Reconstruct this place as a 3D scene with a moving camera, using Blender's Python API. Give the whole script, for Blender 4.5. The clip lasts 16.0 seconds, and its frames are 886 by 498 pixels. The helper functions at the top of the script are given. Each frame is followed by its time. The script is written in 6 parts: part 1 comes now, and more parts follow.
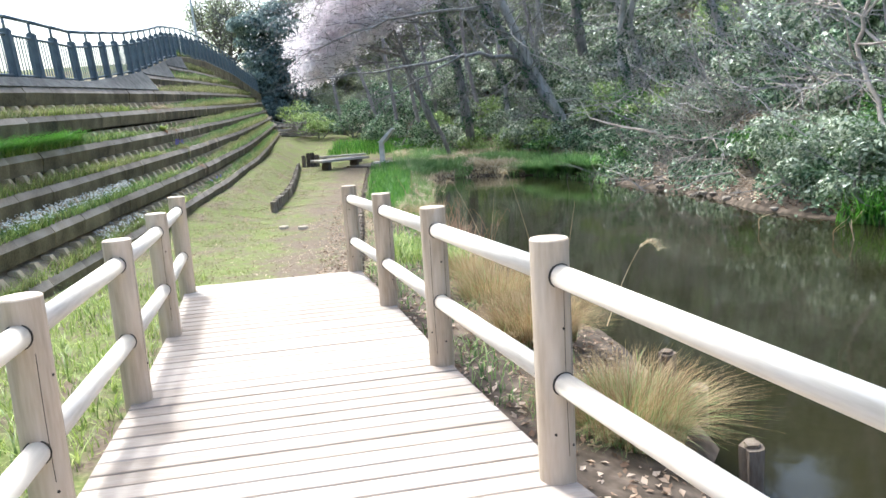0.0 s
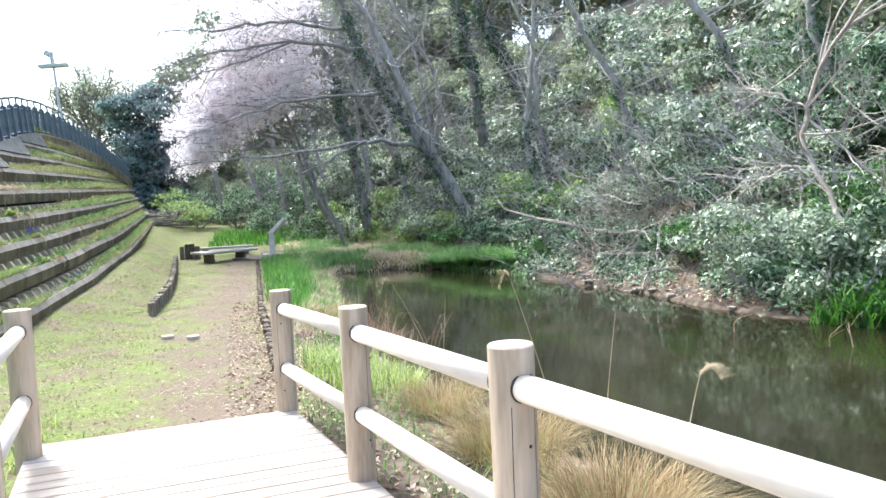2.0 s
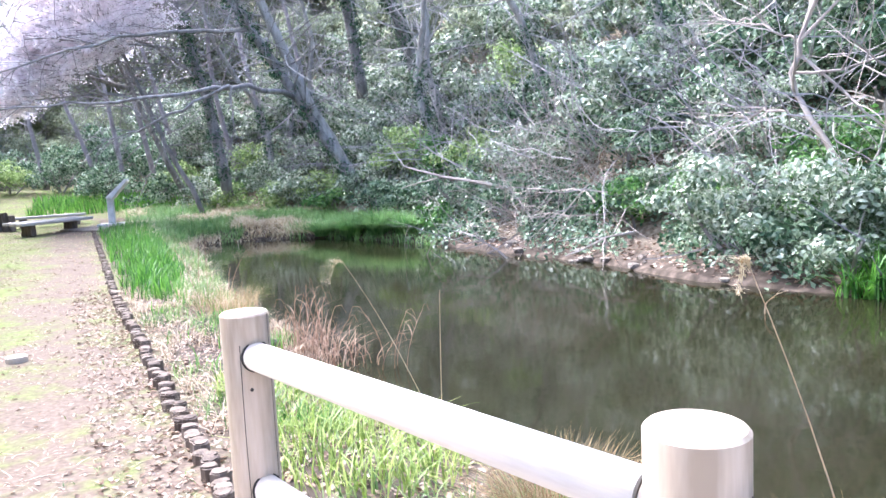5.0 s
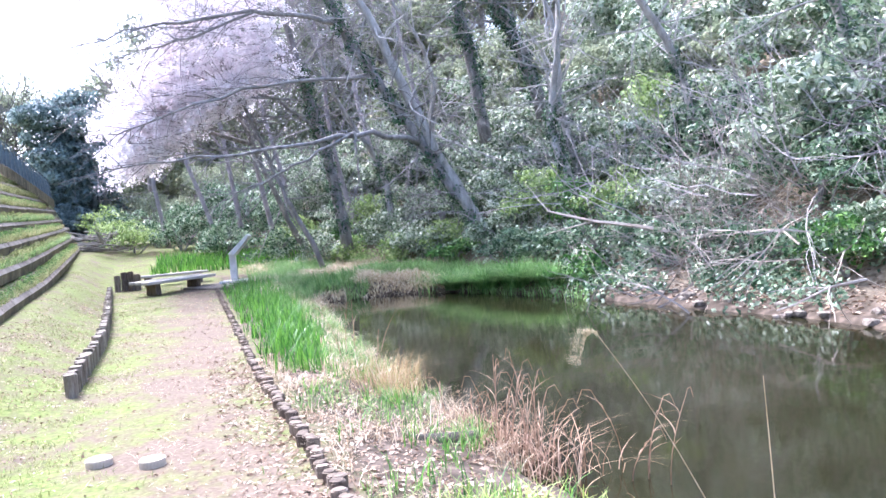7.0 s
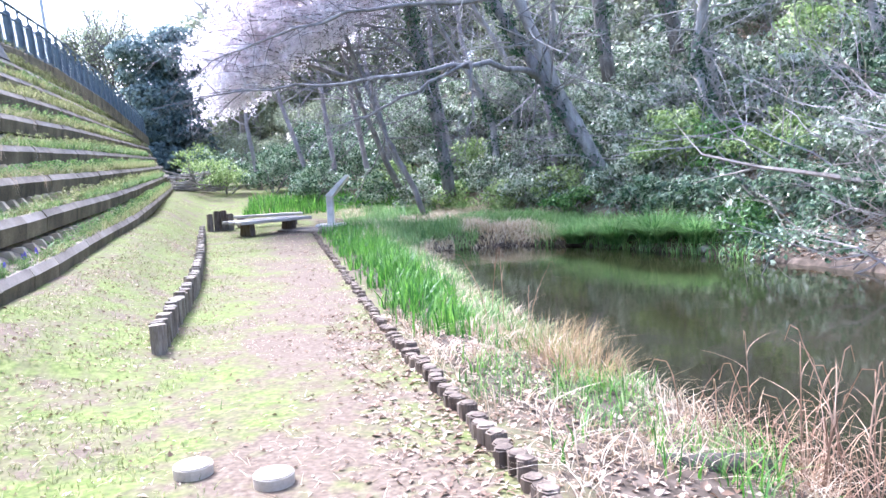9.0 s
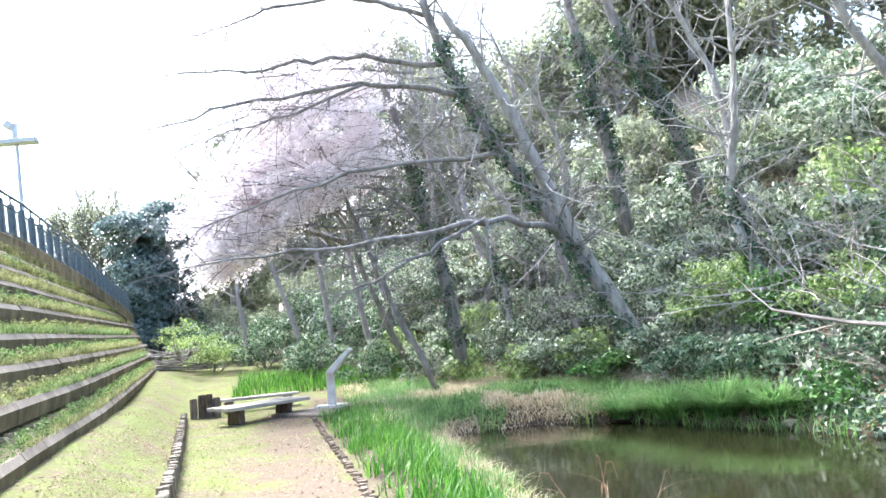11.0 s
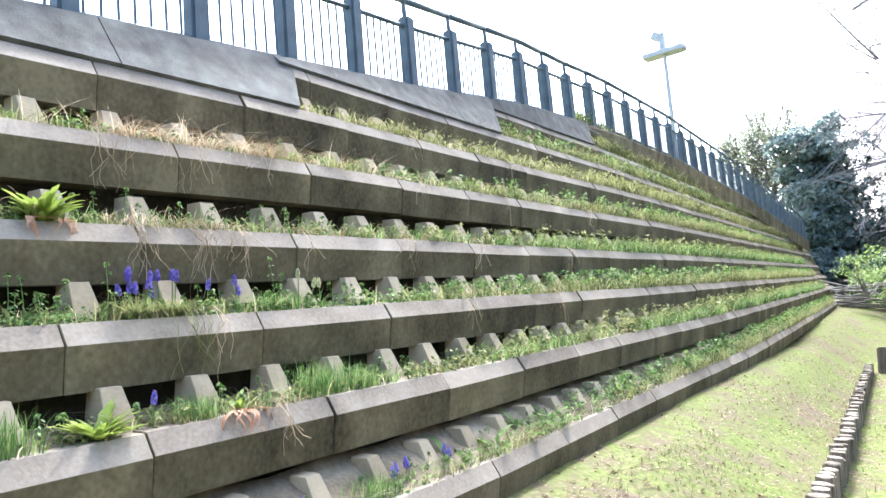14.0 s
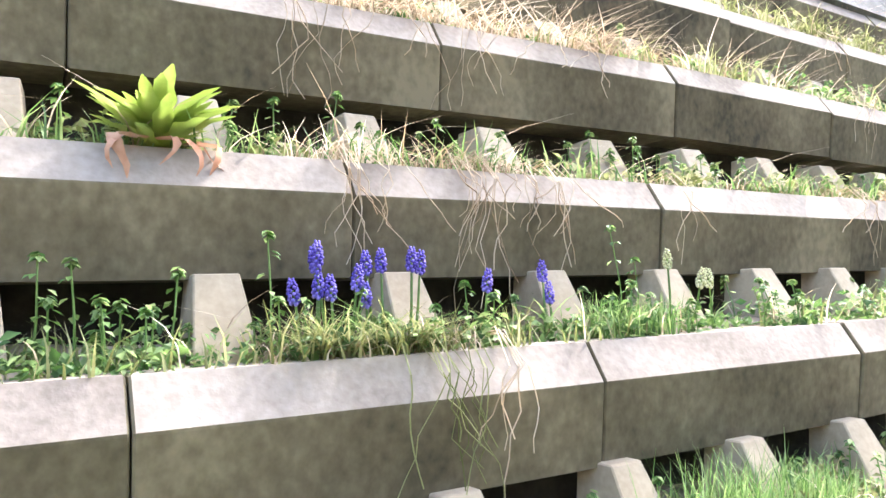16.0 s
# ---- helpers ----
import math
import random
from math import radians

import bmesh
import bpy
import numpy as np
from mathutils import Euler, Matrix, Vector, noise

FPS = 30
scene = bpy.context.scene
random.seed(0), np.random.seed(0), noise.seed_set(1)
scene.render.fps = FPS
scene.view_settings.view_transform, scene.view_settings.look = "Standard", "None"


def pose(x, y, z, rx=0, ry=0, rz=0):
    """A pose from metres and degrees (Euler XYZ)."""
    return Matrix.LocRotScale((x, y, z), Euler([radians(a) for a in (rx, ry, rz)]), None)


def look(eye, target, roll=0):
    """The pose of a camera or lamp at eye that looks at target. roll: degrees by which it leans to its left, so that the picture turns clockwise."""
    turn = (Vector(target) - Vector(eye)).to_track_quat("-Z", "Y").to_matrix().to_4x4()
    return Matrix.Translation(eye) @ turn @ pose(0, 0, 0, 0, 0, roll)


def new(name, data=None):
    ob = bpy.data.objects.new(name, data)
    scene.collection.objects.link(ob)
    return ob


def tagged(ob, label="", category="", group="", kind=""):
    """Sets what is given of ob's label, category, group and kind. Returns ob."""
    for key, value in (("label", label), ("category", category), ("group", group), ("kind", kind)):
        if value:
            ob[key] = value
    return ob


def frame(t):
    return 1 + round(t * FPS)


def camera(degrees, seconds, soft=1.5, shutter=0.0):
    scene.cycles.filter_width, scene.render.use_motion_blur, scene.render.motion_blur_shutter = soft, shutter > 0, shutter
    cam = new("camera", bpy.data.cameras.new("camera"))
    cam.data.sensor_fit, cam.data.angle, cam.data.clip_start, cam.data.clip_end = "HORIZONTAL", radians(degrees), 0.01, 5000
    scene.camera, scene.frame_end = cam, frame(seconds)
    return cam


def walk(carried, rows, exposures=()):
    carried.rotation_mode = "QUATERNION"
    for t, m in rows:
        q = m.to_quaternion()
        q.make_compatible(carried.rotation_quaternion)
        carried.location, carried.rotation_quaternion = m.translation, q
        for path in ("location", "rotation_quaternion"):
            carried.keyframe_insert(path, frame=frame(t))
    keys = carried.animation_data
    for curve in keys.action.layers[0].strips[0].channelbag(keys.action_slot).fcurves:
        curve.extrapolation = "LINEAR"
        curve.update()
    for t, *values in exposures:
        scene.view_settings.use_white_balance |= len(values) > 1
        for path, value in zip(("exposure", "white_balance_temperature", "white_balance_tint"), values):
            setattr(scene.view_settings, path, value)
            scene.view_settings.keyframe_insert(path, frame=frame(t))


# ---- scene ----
cam = camera(62.2, 16.0)
PATH = [
    (0, (1.462, -0.329, 1.492), (1.559, 1.639, 1.151), -3.7),
    (0.5, (1.292, 0.164, 1.478), (1.451, 2.144, 1.248), -3.9),
    (1, (1.155, 0.715, 1.473), (1.422, 2.694, 1.349), -3.5),
    (1.5, (1.028, 1.257, 1.462), (1.368, 3.226, 1.377), -3.0),
    (2, (0.893, 1.788, 1.452), (1.335, 3.736, 1.339), -2.9),
    (2.5, (0.774, 2.303, 1.428), (1.35, 4.212, 1.277), -3.0),
    (3, (0.659, 2.809, 1.413), (1.423, 4.648, 1.23), -3.2),
    (3.2, (0.674, 3.046, 1.386), (1.517, 4.849, 1.19), -3.7),
    (5.3, (0.474, 5.235, 1.324), (1.294, 7.043, 1.087), -2.7),
    (5.5, (0.446, 5.42, 1.304), (1.151, 7.278, 1.081), -2.8),
    (6, (0.359, 5.949, 1.311), (0.889, 7.871, 1.154), -3.6),
    (6.5, (0.299, 6.46, 1.289), (0.844, 8.381, 1.186), -4.6),
    (7, (0.231, 6.921, 1.295), (0.828, 8.828, 1.22), -4.7),
    (7.5, (0.131, 7.344, 1.278), (0.752, 9.244, 1.207), -4.1),
    (8, (0.132, 7.705, 1.264), (0.723, 9.614, 1.174), -2.8),
    (8.5, (0.03, 8.217, 1.134), (0.518, 10.15, 0.966), -2.4),
    (9, (-0.093, 8.996, 1.078), (0.288, 10.951, 0.895), -2.9),
    (9.5, (-0.219, 9.645, 1.229), (0.195, 11.591, 1.43), -4.1),
    (9.7, (-0.245, 9.826, 1.245), (0.177, 11.771, 1.441), -4.4),
    (11.8, (-0.051, 12.097, 1.246), (0.369, 14.031, 1.534), -5.8),
    (12, (-0.006, 12.374, 1.26), (0.301, 14.332, 1.528), -4.5),
    (12.5, (0.008, 12.908, 1.259), (-0.13, 14.891, 1.481), -2.6),
    (13, (-0.08, 13.44, 1.267), (-0.65, 15.347, 1.47), -3.3),
    (13.3, (-0.102, 13.747, 1.236), (-0.914, 15.564, 1.435), -2.7),
    (13.5, (-0.179, 13.947, 1.243), (-1.134, 15.693, 1.439), -2.4),
    (14, (-0.426, 14.3, 1.251), (-1.649, 15.872, 1.436), -1.5),
    (14.5, (-0.8, 14.625, 1.292), (-2.232, 16.003, 1.514), -1.1),
    (15, (-1.186, 14.915, 1.306), (-2.823, 16.048, 1.501), -1.5),
    (15.5, (-1.546, 15.176, 1.307), (-3.251, 16.206, 1.485), -0.9),
    (16, (-1.961, 15.443, 1.356), (-3.72, 16.378, 1.531), 0.2),
]
walk(cam, [(t, look(eye, target, roll)) for t, eye, target, roll in PATH],
     exposures=[(0.0, 1.58, 5800, 2), (1.5, 1.82, 5750, 2), (3.0, 1.97, 5750, 4), (5.5, 2.35, 5350, 17), (8.0, 2.33, 5350, 18), (9.0, 2.33, 5200, 17), (9.7, 2.5, 5400, 13), (12.5, 2.42, 6050, 3), (14.0, 2.4, 5800, 5), (16.0, 2.98, 6050, 11)])

# ---- light ----
SUN_EL, SUN_AZ = radians(55), radians(-30)
world = bpy.data.worlds.new("sky")
scene.world = world
world.use_nodes = True
wn = world.node_tree.nodes
sky = wn.new("ShaderNodeTexSky")
sky.sky_type, sky.sun_disc = "NISHITA", False
sky.sun_elevation, sky.sun_rotation = SUN_EL, SUN_AZ
sky.air_density, sky.dust_density, sky.ozone_density = 1.0, 6.0, 1.0
wn["Background"].inputs["Strength"].default_value = 0.15
world.node_tree.links.new(sky.outputs[0], wn["Background"].inputs["Color"])
sun = new("sun", bpy.data.lights.new("sun", "SUN"))
sun.data.energy, sun.data.angle, sun.data.color = 1.75, radians(5), (1.0, 0.97, 0.92)
to_sun = Vector((math.sin(SUN_AZ) * math.cos(SUN_EL), math.cos(SUN_AZ) * math.cos(SUN_EL), math.sin(SUN_EL)))
sun.matrix_world = look(to_sun * 60, (0, 0, 0))


# ---- materials ----
def material(name, colours, rough=0.8, scale=6.0, fine=60.0, bump=0.3, metal=0.0, island=0.0, stretch=(1, 1, 1),
             spec=0.5, obrand=0.0, trans=0.0, coords="Object", shift=False):
    """A surface with stains at one scale and grain at another; colours run from dark to light."""
    m = bpy.data.materials.new(name)
    m.use_nodes = True
    nt = m.node_tree
    n, l = nt.nodes, nt.links
    b = n["Principled BSDF"]
    b.inputs["Metallic"].default_value, b.inputs["Specular IOR Level"].default_value = metal, spec
    tc, mp = n.new("ShaderNodeTexCoord"), n.new("ShaderNodeMapping")
    mp.inputs["Scale"].default_value = stretch
    l.new(tc.outputs[coords], mp.inputs[0])
    if shift:
        info, far = n.new("ShaderNodeObjectInfo"), n.new("ShaderNodeMath")
        far.operation, far.inputs[1].default_value = "MULTIPLY", 37.0
        l.new(info.outputs["Random"], far.inputs[0])
        l.new(far.outputs[0], mp.inputs["Location"])
    n1, n2 = n.new("ShaderNodeTexNoise"), n.new("ShaderNodeTexNoise")
    n1.inputs["Scale"].default_value, n2.inputs["Scale"].default_value = scale, fine
    n1.inputs["Detail"].default_value, n2.inputs["Detail"].default_value = 5, 3
    l.new(mp.outputs[0], n1.inputs["Vector"])
    l.new(mp.outputs[0], n2.inputs["Vector"])
    mix = n.new("ShaderNodeMath")
    mix.operation = "MULTIPLY_ADD"
    l.new(n2.outputs["Fac"], mix.inputs[0])
    mix.inputs[1].default_value = 0.45
    sub = n.new("ShaderNodeMath")
    sub.operation = "SUBTRACT"
    l.new(n1.outputs["Fac"], sub.inputs[0])
    sub.inputs[1].default_value = 0.22
    l.new(sub.outputs[0], mix.inputs[2])
    last = mix.outputs[0]
    for amount, node, socket in ((island, "ShaderNodeNewGeometry", "Random Per Island"), (obrand, "ShaderNodeObjectInfo", "Random")):
        if amount:
            r = n.new(node)
            add = n.new("ShaderNodeMath")
            add.operation = "MULTIPLY_ADD"
            l.new(r.outputs[socket], add.inputs[0])
            add.inputs[1].default_value = amount
            off = n.new("ShaderNodeMath")
            off.operation = "SUBTRACT"
            l.new(last, off.inputs[0])
            off.inputs[1].default_value = amount / 2
            l.new(off.outputs[0], add.inputs[2])
            last = add.outputs[0]
    ramp = n.new("ShaderNodeValToRGB")
    ramp.color_ramp.elements[0].position, ramp.color_ramp.elements[1].position = 0.25, 0.75
    while len(ramp.color_ramp.elements) < len(colours):
        ramp.color_ramp.elements.new(0.5)
    for k, c in enumerate(colours):
        e = ramp.color_ramp.elements[k]
        e.position, e.color = 0.25 + 0.5 * k / max(1, len(colours) - 1), (*c, 1)
    l.new(last, ramp.inputs[0])
    l.new(ramp.outputs[0], b.inputs["Base Color"])
    b.inputs["Roughness"].default_value = rough
    if bump:
        bp = n.new("ShaderNodeBump")
        bp.inputs["Strength"].default_value, bp.inputs["Distance"].default_value = bump, 0.01
        l.new(mix.outputs[0], bp.inputs["Height"])
        l.new(bp.outputs[0], b.inputs["Normal"])
    if trans:
        t, mx = n.new("ShaderNodeBsdfTranslucent"), n.new("ShaderNodeMixShader")
        l.new(ramp.outputs[0], t.inputs["Color"])
        mx.inputs[0].default_value = trans
        l.new(b.outputs[0], mx.inputs[1])
        l.new(t.outputs[0], mx.inputs[2])
        l.new(mx.outputs[0], n["Material Output"].inputs[0])
    return m


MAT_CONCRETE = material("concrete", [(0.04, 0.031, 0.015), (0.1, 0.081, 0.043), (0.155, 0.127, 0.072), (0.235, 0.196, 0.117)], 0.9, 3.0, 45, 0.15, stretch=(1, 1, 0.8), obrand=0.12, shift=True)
# paler block concrete: the sun on tops and chamfers is in the colour
MAT_COPE_LIT = material("lit_cope_concrete", [(0.17, 0.138, 0.108), (0.275, 0.232, 0.19), (0.37, 0.32, 0.268)], 0.9, 3.0, 60, 0.3, obrand=0.15, shift=True)
MAT_STUB = material("stub_concrete", [(0.33, 0.265, 0.175), (0.52, 0.43, 0.3)], 0.9, 5.0, 70, 0.2, obrand=0.3, shift=True)
MAT_SLAB = material("slab_concrete", [(0.05, 0.05, 0.048), (0.105, 0.105, 0.1), (0.165, 0.163, 0.157)], 0.9, 7.0, 110, 0.7, shift=True)
MAT_SOIL = material("soil", [(0.12, 0.09, 0.06), (0.25, 0.2, 0.14), (0.4, 0.34, 0.25)], 0.95, 4.0, 40, 0.8)
MAT_POST = material("rail_wood", [(0.35, 0.275, 0.195), (0.5, 0.41, 0.31), (0.6, 0.51, 0.41)], 0.7, 3.0, 14, 0.25, stretch=(4, 4, 0.5), obrand=0.15, shift=True)
MAT_RAIL = material("rail_pole_wood", [(0.55, 0.49, 0.4), (0.68, 0.62, 0.54), (0.75, 0.7, 0.62)], 0.65, 3.0, 14, 0.2, stretch=(5, 5, 0.6), obrand=0.1)
MAT_PLANK = material("deck_wood", [(0.29, 0.232, 0.19), (0.38, 0.315, 0.265), (0.45, 0.385, 0.335)], 0.75, 1.6, 18, 0.25, stretch=(1, 9, 9), obrand=0.4, shift=True)
MAT_DARK = material("dark_hole", [(0.03, 0.025, 0.02), (0.06, 0.05, 0.04)], 0.9, 10, 50, 0)
MAT_LOG = material("weathered_log", [(0.09, 0.07, 0.055), (0.2, 0.165, 0.13), (0.32, 0.28, 0.23)], 0.9, 6, 30, 0.6, stretch=(3, 3, 0.7), obrand=0.3)
MAT_BENCH = material("bench_wood", [(0.22, 0.19, 0.16), (0.38, 0.34, 0.3), (0.52, 0.48, 0.43)], 0.85, 2.5, 25, 0.4, stretch=(0.6, 6, 6), obrand=0.2)
MAT_KERB = material("dark_kerb_log", [(0.07, 0.05, 0.037), (0.14, 0.105, 0.078), (0.22, 0.175, 0.135)], 0.95, 6, 30, 0.6, stretch=(3, 3, 0.7), obrand=0.3, shift=True)
MAT_STONE = material("pale_stone", [(0.5, 0.47, 0.42), (0.62, 0.585, 0.53), (0.72, 0.685, 0.63)], 0.85, 6, 50, 0.2)
MAT_PAINT = material("fence_paint", [(0.06, 0.085, 0.11), (0.095, 0.13, 0.16), (0.13, 0.17, 0.2)], 0.5, 6, 80, 0.1)
MAT_BARK = material("bark", [(0.12, 0.11, 0.1), (0.225, 0.207, 0.193), (0.34, 0.318, 0.3)], 0.95, 4, 25, 0.8, stretch=(2, 2, 0.6))
MAT_TWIG = material("dry_twig", [(0.26, 0.21, 0.17), (0.46, 0.4, 0.35)], 0.9, 3, 20, 0.2, island=0.3)
MAT_IVY = material("ivy_leaf", [(0.018, 0.05, 0.024), (0.045, 0.105, 0.05), (0.1, 0.18, 0.085)], 0.35, 3, 20, 0, island=0.7, trans=0.3)
MAT_LEAF = material("evergreen_leaf", [(0.035, 0.08, 0.037), (0.13, 0.215, 0.11), (0.33, 0.41, 0.27)], 0.3, 0.5, 20, 0, island=0.85, trans=0.38)
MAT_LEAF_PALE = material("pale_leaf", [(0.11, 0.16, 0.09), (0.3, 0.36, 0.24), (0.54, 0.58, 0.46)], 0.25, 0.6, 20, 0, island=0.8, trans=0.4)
MAT_LEAF_YOUNG = material("young_leaf", [(0.15, 0.23, 0.07), (0.29, 0.39, 0.13), (0.46, 0.55, 0.26)], 0.5, 0.6, 20, 0, island=0.6, trans=0.5)
MAT_LEAF_BRIGHT = material("fresh_ivy_leaf", [(0.035, 0.1, 0.02), (0.09, 0.21, 0.045), (0.2, 0.34, 0.1)], 0.35, 0.8, 20, 0, island=0.7, trans=0.4)
MAT_BARK_PALE = material("grey_bark", [(0.2, 0.19, 0.17), (0.34, 0.32, 0.295), (0.46, 0.44, 0.41)], 0.95, 4, 25, 0.6, stretch=(2, 2, 0.6))
# soil darkened to hold the shade of the hollows under the rows
MAT_SHADED_SOIL = material("shaded_soil", [(0.02, 0.016, 0.012), (0.045, 0.036, 0.027), (0.08, 0.065, 0.05)], 0.95, 6, 40, 0.6)
# distant leaves: the haze is mixed into this pale olive
MAT_LEAF_HAZED = material("hazed_far_leaf", [(0.17, 0.2, 0.125), (0.26, 0.29, 0.185), (0.37, 0.39, 0.27)], 0.7, 0.4, 20, 0, island=0.6, trans=0.5)
# evergreen leaves with the blue of distance haze in their colour
MAT_EVERGREEN_HAZED = material("hazed_evergreen_leaf", [(0.08, 0.125, 0.12), (0.17, 0.235, 0.225), (0.28, 0.35, 0.33)], 0.6, 0.5, 20, 0, island=0.6, trans=0.4)
MAT_TWIG_GREY = material("grey_twig", [(0.22, 0.195, 0.19), (0.4, 0.36, 0.35)], 0.9, 3, 20, 0.2, island=0.4)
MAT_TWIG_DARK = material("mauve_twig", [(0.2, 0.175, 0.18), (0.36, 0.32, 0.33)], 0.9, 3, 20, 0.2, island=0.4)
MAT_FAR_TWIG = material("far_twig", [(0.1, 0.088, 0.085), (0.2, 0.18, 0.175)], 0.9, 3, 20, 0, island=0.4)
MAT_MARSH = material("bleached_grass", [(0.46, 0.37, 0.23), (0.64, 0.55, 0.38), (0.8, 0.72, 0.56)], 0.8, 2, 20, 0, island=0.7, trans=0.5)
MAT_WITHER = material("withered_leaf", [(0.3, 0.13, 0.07), (0.48, 0.25, 0.15), (0.62, 0.4, 0.28)], 0.8, 6, 40, 0.2, island=0.5, trans=0.3)
MAT_TUSSOCK = material("tussock_blade", [(0.19, 0.12, 0.05), (0.35, 0.24, 0.115), (0.53, 0.41, 0.24)], 0.8, 2, 20, 0, island=0.8, trans=0.4)
MAT_BUD = material("faded_floret", [(0.4, 0.42, 0.2), (0.62, 0.6, 0.4)], 0.7, 8, 40, 0, island=0.5)
MAT_BLOSSOM = material("cherry_blossom", [(0.84, 0.76, 0.79), (0.9, 0.84, 0.86), (0.95, 0.92, 0.93)], 0.7, 1, 20, 0, island=0.6, trans=0.6)
MAT_GRASS = material("short_grass", [(0.14, 0.155, 0.05), (0.24, 0.26, 0.095), (0.4, 0.4, 0.19)], 0.7, 1.5, 20, 0, island=0.7, trans=0.45)
MAT_WEED = material("weed_leaf", [(0.06, 0.13, 0.03), (0.16, 0.27, 0.07), (0.32, 0.42, 0.16)], 0.6, 3, 20, 0, island=0.7, trans=0.45)
MAT_IRIS = material("iris_leaf", [(0.03, 0.115, 0.012), (0.075, 0.22, 0.022), (0.17, 0.36, 0.05)], 0.45, 2, 20, 0, island=0.75, trans=0.42)
MAT_SEDGE = material("sedge_leaf", [(0.08, 0.19, 0.05), (0.19, 0.34, 0.1), (0.34, 0.5, 0.2)], 0.4, 2, 20, 0, island=0.6, trans=0.55)
MAT_STRAW = material("dry_grass", [(0.3, 0.215, 0.13), (0.52, 0.41, 0.28), (0.7, 0.6, 0.46)], 0.8, 2, 20, 0, island=0.7, trans=0.45)
MAT_RUST = material("dead_stalk", [(0.17, 0.095, 0.058), (0.32, 0.2, 0.13), (0.48, 0.345, 0.24)], 0.85, 2, 20, 0, island=0.6, trans=0.3)
MAT_LITTER = material("fallen_leaf", [(0.15, 0.09, 0.055), (0.31, 0.21, 0.14), (0.5, 0.39, 0.3)], 0.8, 2, 20, 0, island=0.8, trans=0.15)
MAT_WHITE = material("white_petal", [(0.6, 0.62, 0.6), (0.8, 0.8, 0.78)], 0.6, 3, 20, 0, island=0.4, trans=0.2)
MAT_VIOLET = material("violet_floret", [(0.08, 0.05, 0.35), (0.17, 0.12, 0.55), (0.28, 0.22, 0.65)], 0.6, 8, 40, 0, island=0.5, trans=0.1)
MAT_DISC = material("worn_concrete_disc", [(0.38, 0.325, 0.255), (0.5, 0.435, 0.35), (0.6, 0.535, 0.45)], 0.9, 9, 60, 0.3)
MAT_METAL = material("galvanised_metal", [(0.4, 0.42, 0.44), (0.55, 0.57, 0.58)], 0.5, 6, 50, 0.1, metal=0.3)


def ground_material():
    m = bpy.data.materials.new("ground")
    m.use_nodes = True
    nt = m.node_tree
    n, l = nt.nodes, nt.links
    b = n["Principled BSDF"]
    b.inputs["Roughness"].default_value = 0.95
    b.inputs["Specular IOR Level"].default_value = 0.2
    tc = n.new("ShaderNodeTexCoord")

    def nz(scale, detail=5):
        t = n.new("ShaderNodeTexNoise")
        t.inputs["Scale"].default_value, t.inputs["Detail"].default_value = scale, detail
        l.new(tc.outputs["Object"], t.inputs["Vector"])
        return t.outputs["Fac"]

    def ramp(src, *stops):
        r = n.new("ShaderNodeValToRGB")
        while len(r.color_ramp.elements) < len(stops):
            r.color_ramp.elements.new(0.5)
        for e, (p, c) in zip(r.color_ramp.elements, stops):
            e.position, e.color = p, (*c, 1) if len(c) == 3 else c
        l.new(src, r.inputs[0])
        return r.outputs[0]

    def mixed(fac, a, c):
        x = n.new("ShaderNodeMix")
        x.data_type = "RGBA"
        l.new(fac, x.inputs[0])
        l.new(a, x.inputs[6])
        l.new(c, x.inputs[7])
        return x.outputs[2]

    soil = ramp(nz(34, 9), (0.3, (0.085, 0.062, 0.045)), (0.52, (0.145, 0.109, 0.08)), (0.75, (0.22, 0.173, 0.133)))
    moss = ramp(nz(26, 9), (0.32, (0.07, 0.1, 0.022)), (0.5, (0.13, 0.16, 0.042)), (0.68, (0.21, 0.215, 0.085)))
    wild = ramp(nz(7), (0.3, (0.04, 0.03, 0.02)), (0.5, (0.085, 0.064, 0.048)), (0.7, (0.17, 0.13, 0.1)))
    at = n.new("ShaderNodeAttribute")
    at.attribute_name = "cover"
    sep = n.new("ShaderNodeSeparateColor")
    l.new(at.outputs["Color"], sep.inputs[0])
    patch = n.new("ShaderNodeMath")
    patch.operation = "MULTIPLY_ADD"
    both = n.new("ShaderNodeMath")
    both.operation, both.inputs[1].default_value = "MULTIPLY_ADD", 0.42
    half = n.new("ShaderNodeMath")
    half.operation, half.inputs[1].default_value = "MULTIPLY", 0.58
    l.new(nz(1.6, 8), half.inputs[0])
    l.new(nz(8.5, 4), both.inputs[0])
    l.new(half.outputs[0], both.inputs[2])
    l.new(both.outputs[0], patch.inputs[0])
    patch.inputs[1].default_value = 5.6
    off = n.new("ShaderNodeMath")
    off.operation = "SUBTRACT"
    l.new(sep.outputs[0], off.inputs[0])
    off.inputs[1].default_value = 2.98
    l.new(off.outputs[0], patch.inputs[2])
    cl = n.new("ShaderNodeClamp")
    l.new(patch.outputs[0], cl.inputs[0])
    col = mixed(cl.outputs[0], soil, moss)
    col = mixed(sep.outputs[1], col, wild)
    floor_litter = ramp(nz(11, 8), (0.3, (0.12, 0.09, 0.06)), (0.5, (0.22, 0.175, 0.125)), (0.7, (0.34, 0.285, 0.22)))
    col = mixed(sep.outputs[2], col, floor_litter)
    l.new(col, b.inputs["Base Color"])
    bp = n.new("ShaderNodeBump")
    bp.inputs["Strength"].default_value, bp.inputs["Distance"].default_value = 0.25, 0.006
    l.new(nz(60), bp.inputs["Height"])
    l.new(bp.outputs[0], b.inputs["Normal"])
    return m


